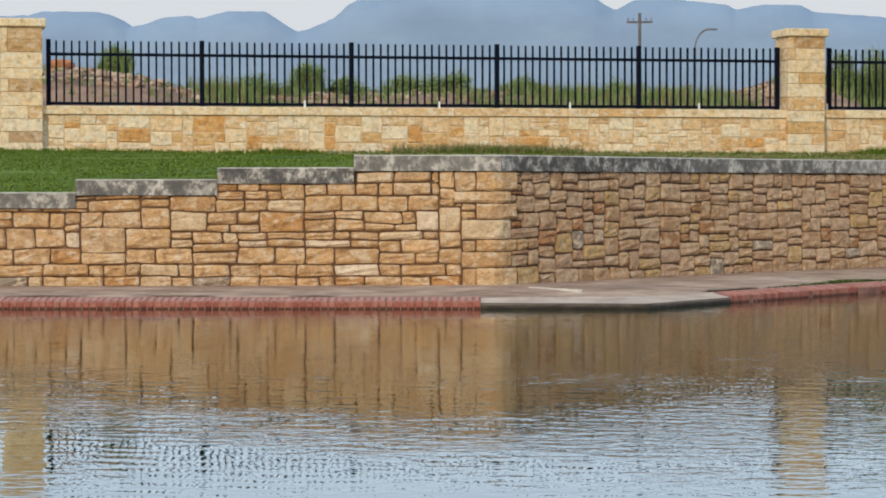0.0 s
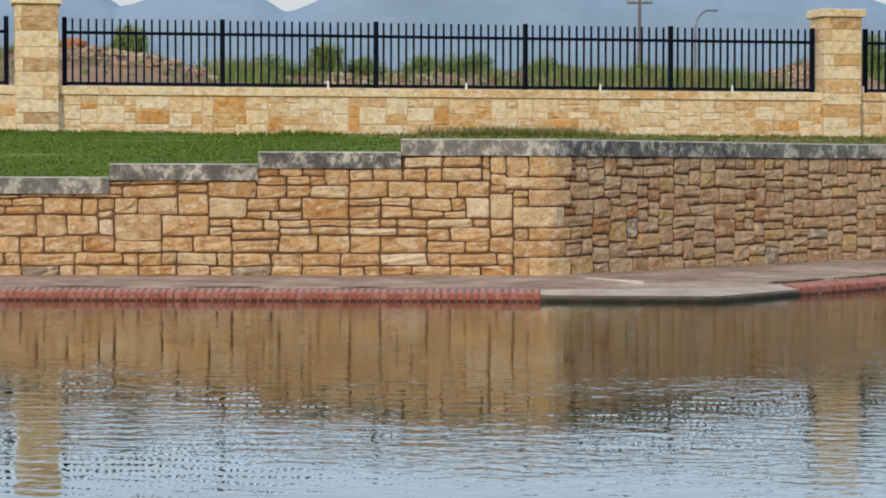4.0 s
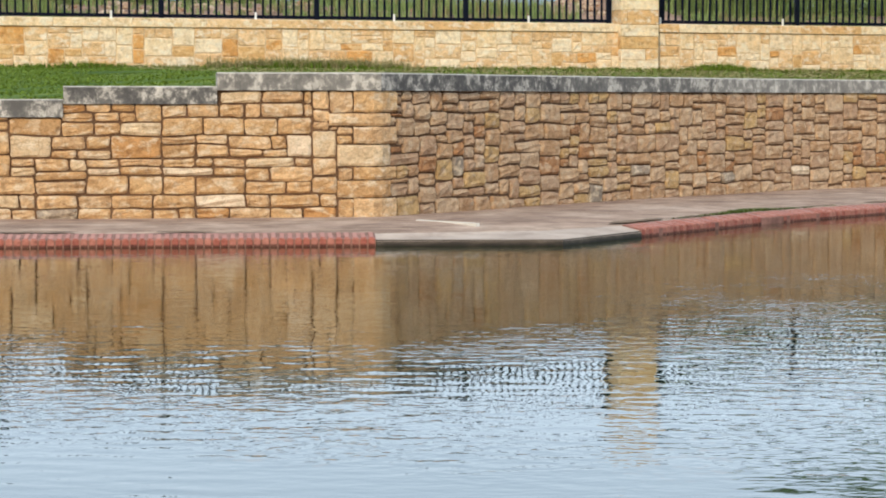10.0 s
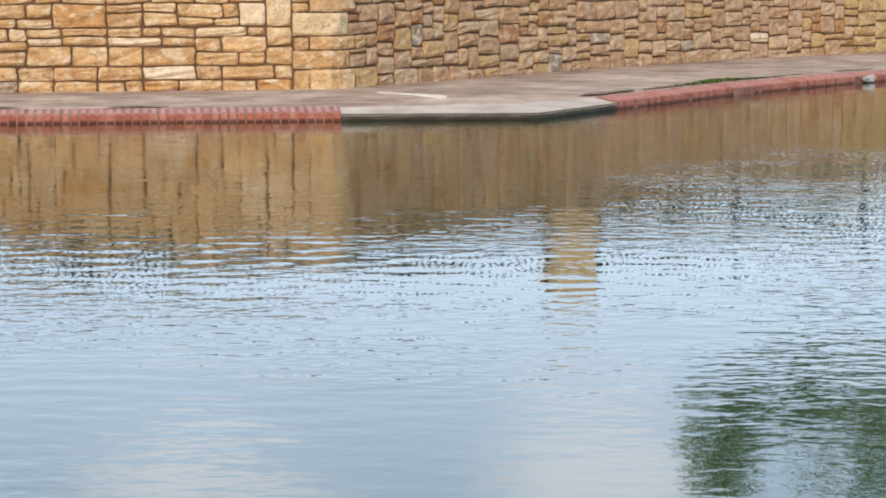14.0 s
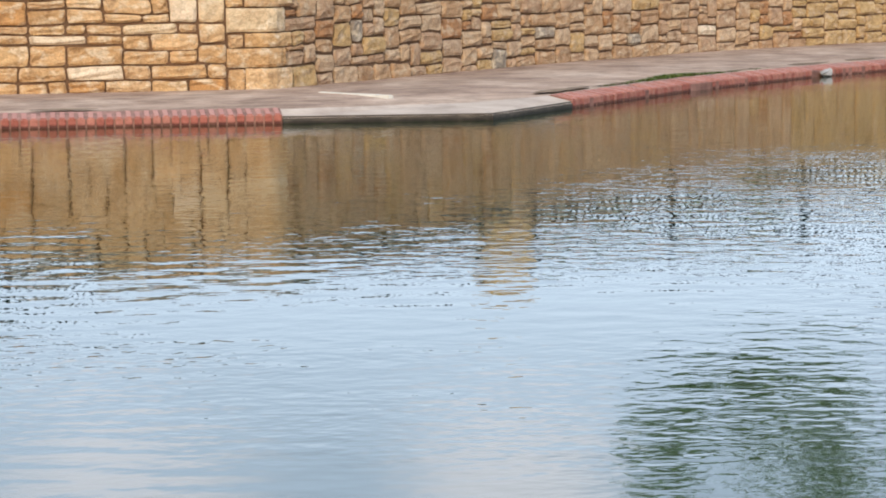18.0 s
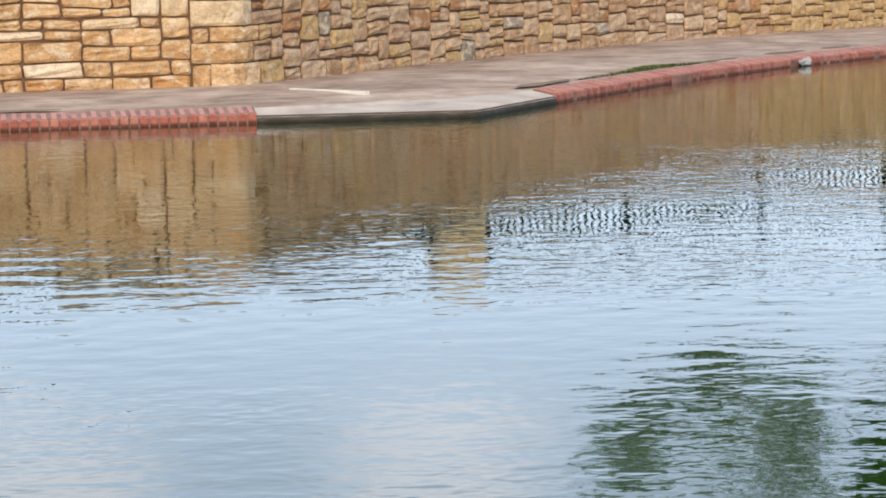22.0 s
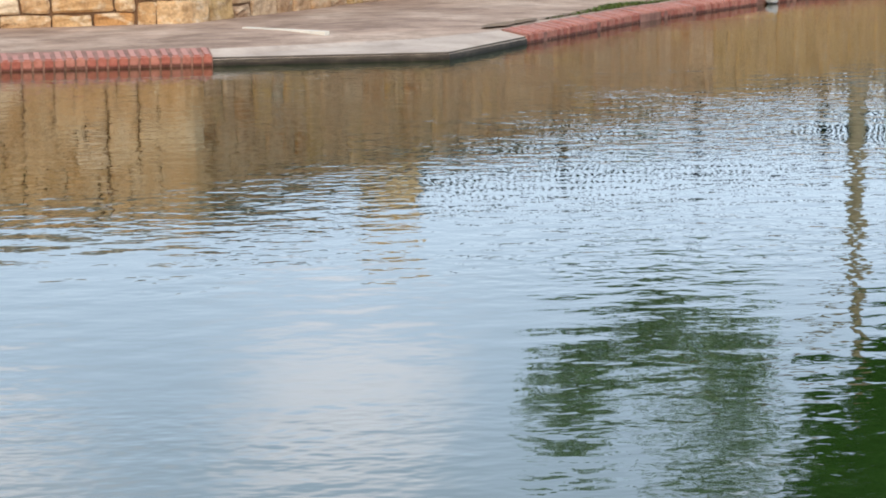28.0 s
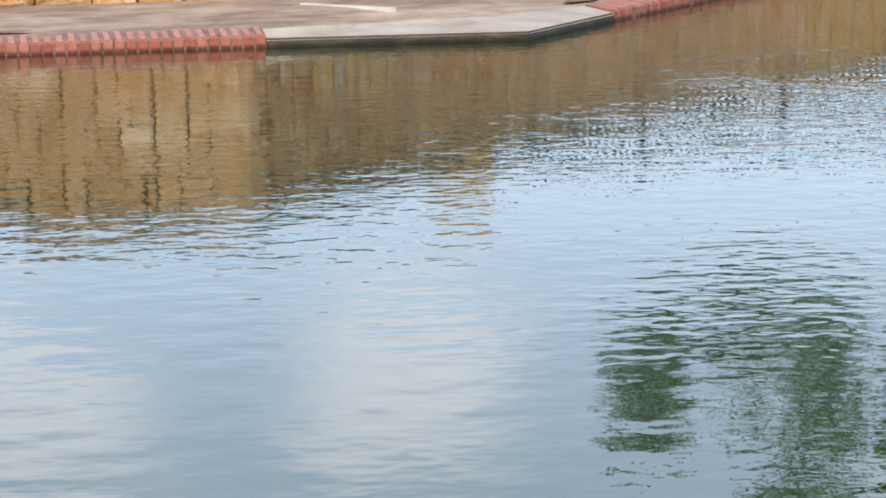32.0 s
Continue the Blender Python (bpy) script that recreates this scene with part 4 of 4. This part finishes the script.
def build_mesas():
    az = radians(MESA_AZ)
    fwd, side = Vector((math.sin(az), math.cos(az), 0)), Vector((math.cos(az), -math.sin(az), 0))
    eye = Vector((-14, -35, 1.4))
    v, f = [], []
    n, m = 900, 10
    for i in range(n + 1):
        s = -1100 + 1900 * i / n
        top = sum(ridge(s + d) for d in (-2, 0, 2)) / 3 + 0.5 * noise.noise(Vector((s * 0.11, 4, 0))) + 0.4 * noise.noise(Vector((s * 0.3, 4, 0)))
        for j in range(m + 1):
            t = j / m
            z = max(0, top) * min(1, t * 1.25) ** 1.3 if t < 0.8 else max(0, top)
            q = eye + side * s + fwd * (1960 + 40 * min(1, t * 1.25) + (300 * (t - 0.8) if t > 0.8 else 0) + 1.5 * noise.noise(Vector((s * 0.02, t * 3, 5))) * (1 - t))
            v.append((q.x, q.y, z + 1.2))
    for i in range(n):
        for j in range(m):
            a = i * (m + 1) + j
            f.append((a, a + m + 1, a + m + 2, a + 1))
    tagged(raw("backdrop_mesas", v, f, MESA, smooth=True), "flat-topped mesas on the horizon, distance haze painted in blue", "mountains", kind="structure")


build_mesas()


# ---- waste ground behind the fence ----
def tuft(bm_v, bm_f, x, y, z, height, spread, blades, r, width=0.012):
    for _ in range(blades):
        a, lean = r.uniform(0, 6.283), r.uniform(0.0, spread)
        h = height * r.uniform(0.55, 1.0)
        w = width * r.uniform(0.6, 1.2)
        bx, by = x + r.uniform(-1, 1) * spread * 0.35, y + r.uniform(-1, 1) * spread * 0.35
        c, s = math.cos(a), math.sin(a)
        px, py = math.cos(a + 1.57) * w, math.sin(a + 1.57) * w
        o = len(bm_v)
        mx, my = bx + c * lean * 0.35, by + s * lean * 0.35
        bm_v += [(bx - px, by - py, z), (bx + px, by + py, z), (mx + px * .8, my + py * .8, z + h * 0.55), (mx - px * .8, my - py * .8, z + h * 0.55), (bx + c * lean, by + s * lean, z + h)]
        bm_f += [(o, o + 1, o + 2, o + 3), (o + 3, o + 2, o + 4)]


def leaf_cloud(v, f, centre, radius, count, size, r, squash=1.0):
    """Small leaves scattered in an uneven clump."""
    cx, cy, cz = centre
    for _ in range(count):
        d = Vector((r.gauss(0, 1), r.gauss(0, 1), r.gauss(0, 1)))
        d.normalize()
        d *= radius * r.random() ** 0.45 * (1 + 0.35 * noise.noise(d * 1.9 + Vector((cx, cy, cz))))
        p = Vector((cx + d.x, cy + d.y, cz + d.z * squash))
        a = Vector((r.gauss(0, 1), r.gauss(0, 1), r.gauss(0, 0.6))).normalized() * size * r.uniform(0.6, 1.3)
        b = a.cross(Vector((r.gauss(0, 1), r.gauss(0, 1), r.gauss(0, 1)))).normalized() * size * 0.42
        o = len(v)
        v += [tuple(p - a), tuple(p + b), tuple(p + a), tuple(p - b)]
        f.append((o, o + 1, o + 2, o + 3))


def limb(v, f, a, b, ra, rb, sides=7):
    a, b = Vector(a), Vector(b)
    w = (b - a).normalized()
    u = w.orthogonal().normalized()
    t = w.cross(u)
    o = len(v)
    for q, r in ((a, ra), (b, rb)):
        for k in range(sides):
            an = 6.2832 * k / sides
            v.append(tuple(q + (u * math.cos(an) + t * math.sin(an)) * r))
    for k in range(sides):
        n = (k + 1) % sides
        f.append((o + k, o + n, o + sides + n, o + sides + k))


def shrub(x, y, height, width, r, feathery=False, label=""):
    z = mound(x, y) - 0.05
    base = new("shrub")
    base.location = (x, y, z)
    v, f = [], []
    for k in range(6):
        a = r.uniform(0, 6.28)
        limb(v, f, (0, 0, 0), (math.cos(a) * width * 0.3, math.sin(a) * width * 0.3, height * r.uniform(0.5, 0.85)), 0.02, 0.006, 5)
    raw("stem", v, f, BARK, base)
    v, f = [], []
    n = 11 if not feathery else 14
    for k in range(n):
        a, q = r.uniform(0, 6.28), r.uniform(0.0, 0.55)
        hz = height * r.uniform(0.08, 0.85) * (1 - 0.6 * q)
        leaf_cloud(v, f, (math.cos(a) * width * q, math.sin(a) * width * q * 0.7, hz), width * (0.16 if feathery else 0.24) * r.uniform(0.7, 1.3), 110 if feathery else 260, 0.03 if feathery else 0.026, r, 1.6 if feathery else 0.9)
    for k in range(70):
        a, q = r.uniform(0, 6.28), r.uniform(0, 0.55)
        tuft(v, f, math.cos(a) * width * q, math.sin(a) * width * q * 0.6, 0.0, height * r.uniform(0.65, 1.12) * (1.05 - 0.7 * q), 0.22 * width, 9, r, 0.010)
    raw("crown", v, f, SHRUB, base)
    return tagged(base, label or "grey-green scrub bush on the waste ground", "shrub", "shrubs behind the fence")


r = random.Random(21)
shrub(-10.65, 6.6, 0.72, 0.6, r, True, "tall feathery green bush on the dirt bank")
shrub(-7.05, 6.4, 0.80, 0.75, r, False, "upright dense green bush behind the fence")
shrub(-6.2, 6.7, 0.46, 0.8, r)
shrub(-8.0, 6.2, 0.42, 1.1, r)
shrub(-5.0, 6.9, 0.52, 1.0, r, False, "low spreading green bush over the rubble")
shrub(-4.2, 7.0, 0.46, 0.9, r)
shrub(-2.6, 7.2, 0.45, 0.9, r)
shrub(-0.6, 7.4, 0.4, 0.9, r)
for x, h, w in ((3.6, 0.85, 1.1), (4.4, 1.2, 1.3), (5.3, 1.15, 1.2), (6.1, 0.8, 1.2), (7.2, 1.0, 1.3), (8.6, 1.1, 1.4)):
    shrub(x, 6.2, h, w, r, False, "dense tall scrub bush behind the fence")


def waste_grass():
    v, f, dv, df = [], [], [], []
    for _ in range(3600):
        x, y = r.uniform(-14, 9), r.uniform(4.0, 8.5)
        if (-12.4 < x < -9.2 and r.random() < 0.85) or (-7.4 < x < -4.2 and r.random() < 0.6) or (1.2 < x < 3.2 and r.random() < 0.9):
            continue
        tall = 0.45 if (-3.2 < x < 1.6 or -9.3 < x < -8.0) else 0.24
        if r.random() < 0.72:
            tuft(v, f, x, y, mound(x, y) - 0.03, tall * r.uniform(0.5, 1), 0.16, 9, r, 0.009)
        else:
            tuft(dv, df, x, y, mound(x, y) - 0.03, tall * r.uniform(0.5, 1.1), 0.14, 8, r, 0.008)
    tagged(raw("tall_grass", v, f, SHRUB), "tall green wild grass on the waste ground", "grass", kind="stuff")
    tagged(raw("dry_grass", dv, df, DRY_GRASS), "dry straw-coloured grass on the waste ground", "grass", kind="stuff")


waste_grass()


def rock_verts(size, rr):
    bm = bmesh.new()
    bmesh.ops.create_icosphere(bm, subdivisions=1, radius=size)
    for q in bm.verts:
        q.co = Vector((q.co.x * 1.3, q.co.y, q.co.z * 0.7)) * rr.uniform(0.72, 1.15)
    return bm


RUBBLE = stone_material("rubble_stone", [(0, (0.42, 0.28, 0.20)), (0.3, (0.50, 0.38, 0.29)), (0.6, (0.36, 0.22, 0.15)), (0.85, (0.55, 0.46, 0.38))])
ROCK = []
for k in range(6):
    bm = rock_verts(0.1, r)
    me = bpy.data.meshes.new("rock")
    bm.to_mesh(me)
    bm.free()
    me.materials.append(RUBBLE)
    ROCK.append(me)
for k in range(290):
    q = r.random()
    x = r.gauss(-10.9, 1.1) if q < 0.5 else r.gauss(-5.6, 1.5) if q < 0.80 else r.gauss(2.2, 0.5)
    y = r.uniform(4.8, 6.9)
    o = tagged(new("rock", ROCK[k % 6]), "broken reddish rubble stone on the dirt bank", "rock", "rubble stones")
    g = r.uniform(0.35, 1.1)
    o.matrix_world = pose(x, y, mound(x, y) + 0.01, r.uniform(-20, 20), r.uniform(-20, 20), r.uniform(0, 360)) @ Matrix.Diagonal((g, g, g, 1))
bm = rock_verts(0.22, r)
bmesh.ops.subdivide_edges(bm, edges=bm.edges, cuts=1, use_grid_fill=True, smooth=0.6)
BOULDER = plain("orange_rock", (0.42, 0.17, 0.07), 5, 0.35, 0.9, 0.02, 25)
o = tagged(part("boulder", bm, BOULDER), "orange-red boulder on top of the dirt bank", "rock")
o.location = (-11.62, 7.0, mound(-11.62, 7.0) + 0.06)

# white pipe stubs on the coping
PLASTIC = plain("white_plastic", (0.78, 0.78, 0.76), 8, 0.08, 0.5)
for x in (-8.07, -5.85, -3.64, -1.41, 0.86, 3.05):
    bm = bmesh.new()
    bmesh.ops.create_cone(bm, cap_ends=True, segments=12, radius1=0.017, radius2=0.017, depth=0.11, matrix=Matrix.Translation((0, 0, 0.055)))
    stub = tagged(part("pipe_stub", bm, PLASTIC), "short white plastic pipe stub on the coping", "pipe", "pipe stubs")
    stub.location = (x, -0.10, FENCE_Z0)


# ---- far poles ----
def utility_pole():
    base = new("utility_pole")
    base.location = (26.9, 97.9, 2.0)
    h = 9.65
    bm = bmesh.new()
    bmesh.ops.create_cone(bm, cap_ends=True, segments=10, radius1=0.13, radius2=0.09, depth=h, matrix=Matrix.Translation((0, 0, h / 2)))
    part("pole", bm, WOOD, base)
    az = Matrix.Rotation(radians(-15), 4, "Z")
    bm = box_bm(-0.78, -0.06, h - 0.60, 0.78, 0.06, h - 0.48, 0.01)
    bm.transform(az)
    arm = part("crossarm", bm, WOOD, base)
    for x in (-0.7, -0.38, 0.38, 0.7):
        bm = bmesh.new()
        bmesh.ops.create_cone(bm, cap_ends=True, segments=8, radius1=0.05, radius2=0.035, depth=0.16, matrix=az @ Matrix.Translation((x, 0, h - 0.36)))
        part("insulator", bm, GALV, arm, "small grey insulator")
    tagged(base, "dark wooden utility pole with one crossarm", "utility pole")


utility_pole()


def street_lamp(x, y, top):
    base = new("street_lamp")
    base.location = (x, y, 2.0)
    h = top - 2.0
    bm = bmesh.new()
    bmesh.ops.create_cone(bm, cap_ends=True, segments=10, radius1=0.10, radius2=0.07, depth=h - 1.2, matrix=Matrix.Translation((0, 0, (h - 1.2) / 2)))
    part("pole", bm, GALV, base)
    v, f = [], []
    last = (0, 0, h - 1.2)
    for k in range(1, 7):
        a = k / 6 * 1.4
        q = (0.95 * (1 - math.cos(a)), 0, h - 1.2 + 1.18 * math.sin(a))
        limb(v, f, last, q, 0.06, 0.055, 8)
        last = q
    arm = raw("arm", v, f, GALV, base)
    part("lamp_head", box_bm(last[0] - 0.05, -0.12, last[2] - 0.07, last[0] + 0.6, 0.12, last[2] + 0.05, 0.03), GALV, arm)
    tagged(base, "grey steel street lamp with a curved arm", "street lamp", "far street lamps")


street_lamp(30.0, 96.7, 10.7)
street_lamp(45.5, 90.9, 10.6)


# ---- tree beside the pond, seen mirrored in the water ----
def tree():
    base = new("tree")
    x0, y0 = 5.95, -4.3
    base.location = (x0, y0, lawn_z(x0, y0) - 0.05)
    rr = random.Random(5)
    v, f = [], []
    limb(v, f, (-0.34, 0, 0), (-0.33, 0.05, 1.6), 0.12, 0.105, 10)
    limb(v, f, (-0.33, 0.05, 1.6), (-0.25, 0.1, 3.4), 0.105, 0.09, 10)
    limb(v, f, (0.30, 0.1, 0), (0.42, 0.1, 1.7), 0.11, 0.10, 10)
    limb(v, f, (0.42, 0.1, 1.7), (0.75, 0.0, 3.6), 0.11, 0.08, 10)
    for q, p in (((-0.25, 0.1, 3.4), (-1.6, 0.3, 4.4)), ((-1.6, 0.3, 4.4), (-3.2, 0.4, 3.9)), ((-1.6, 0.3, 4.4), (-4.8, 0.4, 3.7)), ((-0.25, 0.1, 3.4), (0.2, 0.3, 5.6)), ((0.75, 0, 3.6), (1.9, -0.3, 5.2)), ((0.75, 0, 3.6), (0.9, 0.4, 5.8))):
        limb(v, f, q, p, 0.085, 0.03, 7)
    raw("trunk", v, f, BARK, base, smooth=True)
    v, f = [], []
    lobes = [((-4.6, 0.2, 3.9), 0.55), ((-4.95, 0.3, 4.3), 0.6), ((-4.15, 0.3, 4.1), 0.6), ((-4.6, 0.3, 4.8), 0.6), ((-3.5, 0.2, 3.5), 0.5), ((-2.95, 0.2, 3.9), 0.7), ((-2.15, 0.2, 3.9), 0.7), ((-2.5, 0.3, 4.7), 0.9),
             ((-2.1, 0.4, 5.4), 0.8), ((-2.6, 0.3, 6.0), 0.8), ((-2.0, 0.4, 6.8), 0.9), ((-3.5, 0.3, 3.8), 0.45)]
    for c, q in lobes:
        for k in range(4):
            d = Vector((rr.gauss(0, 0.4), rr.gauss(0, 0.4), rr.gauss(0, 0.35))) * q
            leaf_cloud(v, f, tuple(Vector(c) + d), q * 0.74, int(300 * q), 0.06, rr, 0.85)
    raw("crown", v, f, LEAF, base, "open grey-green leaves on the outer limb")
    v, f = [], []
    lobes = [((-0.4, 0.1, 5.0), 0.55), ((-0.55, 0.1, 5.7), 0.65), ((0.45, 0.0, 4.3), 0.6), ((0.15, 0.1, 4.9), 0.7), ((0.9, 0.1, 4.9), 0.9), ((0.2, 0.2, 5.7), 0.9), ((-0.25, 0.1, 6.2), 0.8), ((1.3, 0.2, 5.8), 1.2), ((2.3, 0.0, 5.2), 1.1), ((0.3, 0.2, 6.9), 1.2), ((1.7, 0.2, 6.9), 1.4), ((2.6, 0.1, 6.3), 1.2), ((0.8, 0.2, 7.9), 1.3)]
    for c, q in lobes:
        for k in range(4):
            d = Vector((rr.gauss(0, 0.4), rr.gauss(0, 0.4), rr.gauss(0, 0.35))) * q
            leaf_cloud(v, f, tuple(Vector(c) + d), q * 0.66, int(1150 * q), 0.06, rr, 0.85)
    raw("crown", v, f, LEAF_DEEP, base, "dense deep green leaves over the trunks")
    tagged(base, "twin-trunked green tree on the lawn near the pond", "tree")


tree()


# ---- lawn blades and weeds ----
def lawn_blades():
    rr = random.Random(11)
    v, f, straw_v, straw_f = [], [], [], []
    for k in range(64000):
        if k < 40000:
            x = rr.uniform(-16, -8.0)
            y0 = (CORNER[1] + (LEFT_FAR[1] - CORNER[1]) * (x - CORNER[0]) / (LEFT_FAR[0] - CORNER[0])) if x < CORNER[0] else WALL_R_Y(x)
            y = y0 + 0.36 + (-0.25 - y0 - 0.36) * rr.random()
        else:
            x = rr.uniform(-8, 6)
            y0 = WALL_R_Y(x) + 0.36
            y = y0 + (-0.25 - y0) * rr.random()
            if y > -0.2:
                continue
            if noise.noise(Vector((x * 1.3, y * 1.3, 2.0))) + 0.6 * rr.random() < 0.5:
                sv, sf = (straw_v, straw_f) if rr.random() < 0.75 else (v, f)
            else:
                sv, sf = v, f
            tuft(sv, sf, x, y, lawn_z(x, y) - 0.005, 0.042, 0.06, 3, rr, 0.014)
            continue
        if noise.noise(Vector((x * 0.5, y * 1.1, 6.0))) + 0.5 * rr.random() < -0.02:
            continue
        tuft(v, f, x, y, lawn_z(x, y) - 0.005, 0.024, 0.03, 2, rr, 0.010)
    tagged(raw("grass", v, f, GRASS), "short mown green lawn grass", "grass", kind="stuff")
    v, f = [], []
    for _ in range(5000):
        x = rr.uniform(-16, 6)
        dense = min(1.0, math.exp(-((x + 5.1) / 0.9) ** 2) + 0.9 * math.exp(-((x - 1.8) / 0.5) ** 2) + 0.5 * math.exp(-((x + 8.6) / 0.6) ** 2) + 0.3)
        if rr.random() > dense:
            continue
        y = rr.uniform(-0.55, -0.22)
        tuft(v, f, x, y, lawn_z(x, y) - 0.01, (0.05 + 0.12 * dense) * rr.uniform(0.5, 1.1), 0.07, 6, rr, 0.007)
    dv, df = straw_v, straw_f
    for _ in range(1800):
        x = rr.gauss(-5.1, 0.7) if rr.random() < 0.6 else rr.uniform(-9, 4)
        y = rr.uniform(-0.5, -0.22)
        tuft(dv, df, x, y, lawn_z(x, y) - 0.01, rr.uniform(0.10, 0.24) * (1.0 if abs(x + 5.1) < 1.6 else 0.5), 0.07, 5, rr, 0.006)
    tagged(raw("dry_grass", dv, df, DRY_GRASS), "dry grass stalks along the fence wall", "grass", kind="stuff")
    tagged(raw("long_grass", v, f, GRASS), "untrimmed grass along the fence wall", "grass", kind="stuff")


lawn_blades()


# ---- pavement details ----
SOIL = plain("damp_soil", (0.19, 0.12, 0.07), 6, 0.4, 0.95, 0.01, 30)


def patch(name, line, u0, u1, d, width, mat, label, category, seed):
    """A thin uneven deposit lying on the pavement along the kerb."""
    rr = random.Random(seed)
    n = int((u1 - u0) / 0.08)
    v, f = [], []
    for i in range(n + 1):
        t = i / n
        u = u0 + (u1 - u0) * t
        w = width * (math.sin(math.pi * min(1, max(0.02, t))) ** 0.5) * (0.6 + 0.5 * noise.noise(Vector((u * 2.1, seed, 0))) + 0.3 * rr.random())
        for k, e in enumerate((-0.5, -0.2, 0.25, 0.5)):
            q = line.at(u, d + e * max(0.01, w))
            zz = 0.107 + (BASE_Z - 0.102) * max(0, min(1, 1.15 * (-d - e * w - 0.19))) + 0.006 * noise.noise(q * 0.8)
            v.append((q.x, q.y, zz + (0.002 if k in (1, 2) else 0.0)))
    for i in range(n):
        for k in range(3):
            p = i * 4 + k
            f.append((p, p + 4, p + 5, p + 1))
    return tagged(raw(name, v, f, mat, smooth=True), label, category, kind="stuff")


patch("soil_streak", KERB_R, 0.05, 1.1, -0.36, 0.22, SOIL, "dark damp soil washed along the kerb", "soil", 3)
patch("soil_streak", KERB_R, 1.1, 4.6, -0.33, 0.13, SOIL, "dark damp soil washed along the kerb", "soil", 4)
patch("soil_streak", KERB_R, 5.3, 6.1, -0.36, 0.22, SOIL, "dark damp soil washed along the kerb", "soil", 5)
patch("soil_streak", KERB_R, 6.5, 7.1, -0.38, 0.22, SOIL, "dark damp soil washed along the kerb", "soil", 6)
for a, b, k in ((17.2, 18.0, 7), (18.55, 19.25, 8), (19.9, 20.4, 9)):
    patch("soil_streak", KERB_L, a, b, -0.34, 0.17, SOIL, "dark damp soil washed along the kerb", "soil", k)


def weeds():
    rr = random.Random(31)
    v, f = [], []
    for _ in range(300):
        u = rr.gauss(2.9, 0.7)
        if not 0.3 < u < 4.8:
            continue
        q = KERB_R.at(u, -0.30 + rr.uniform(-0.05, 0.05))
        dense = math.exp(-((u - 2.75) / 0.6) ** 2)
        tuft(v, f, q.x, q.y, 0.104, 0.012 + 0.03 * dense, 0.04, 4, rr, 0.006)
    tagged(raw("weeds", v, f, WEED), "green weeds growing in the kerb joint", "weeds", kind="stuff")


weeds()

PALE = plain("pale_cement", (0.62, 0.58, 0.50), 6, 0.15, 0.85, 0.002)
a, b = Vector((-8.0, -14.88, 0)), Vector((-7.69, -15.62, 0))
w = (b - a).normalized()
n = Vector((w.y, -w.x, 0)) * 0.024
strip = [a + n, b + n, b - n, a - n]
bm = bmesh.new()
lo, hi = [bm.verts.new((q.x, q.y, 0.10)) for q in strip], [bm.verts.new((q.x, q.y, BASE_Z + 0.007)) for q in strip]
bm.faces.new(hi)
for k in range(4):
    bm.faces.new((lo[k], lo[(k + 1) % 4], hi[(k + 1) % 4], hi[k]))
bmesh.ops.recalc_face_normals(bm, faces=bm.faces)
tagged(part("cement_strip", bm, PALE), "pale cement repair strip in the walkway", "repair strip", kind="structure")


def litter():
    """A crumpled plastic cup lodged against the kerb."""
    rr = random.Random(8)
    bm = bmesh.new()
    bmesh.ops.create_cone(bm, cap_ends=True, segments=14, radius1=0.045, radius2=0.012, depth=0.16, matrix=Matrix.Rotation(radians(-90), 4, "Y"))
    bmesh.ops.subdivide_edges(bm, edges=[e for e in bm.edges if abs(e.verts[0].co.x - e.verts[1].co.x) > 0.1], cuts=3)
    for q in bm.verts:
        q.co += Vector((rr.gauss(0, 0.003), rr.gauss(0, 0.006), rr.gauss(0, 0.006)))
    o = tagged(part("plastic_cup", bm, plain("dull_plastic", (0.36, 0.33, 0.30), 20, 0.35, 0.85)), "crumpled pale plastic cup lying against the kerb", "litter")
    q = KERB_R.at(5.3, 0.05)
    o.matrix_world = Matrix.Translation((q.x, q.y, 0.038)) @ Matrix.Rotation(radians(30), 4, "Z")


litter()
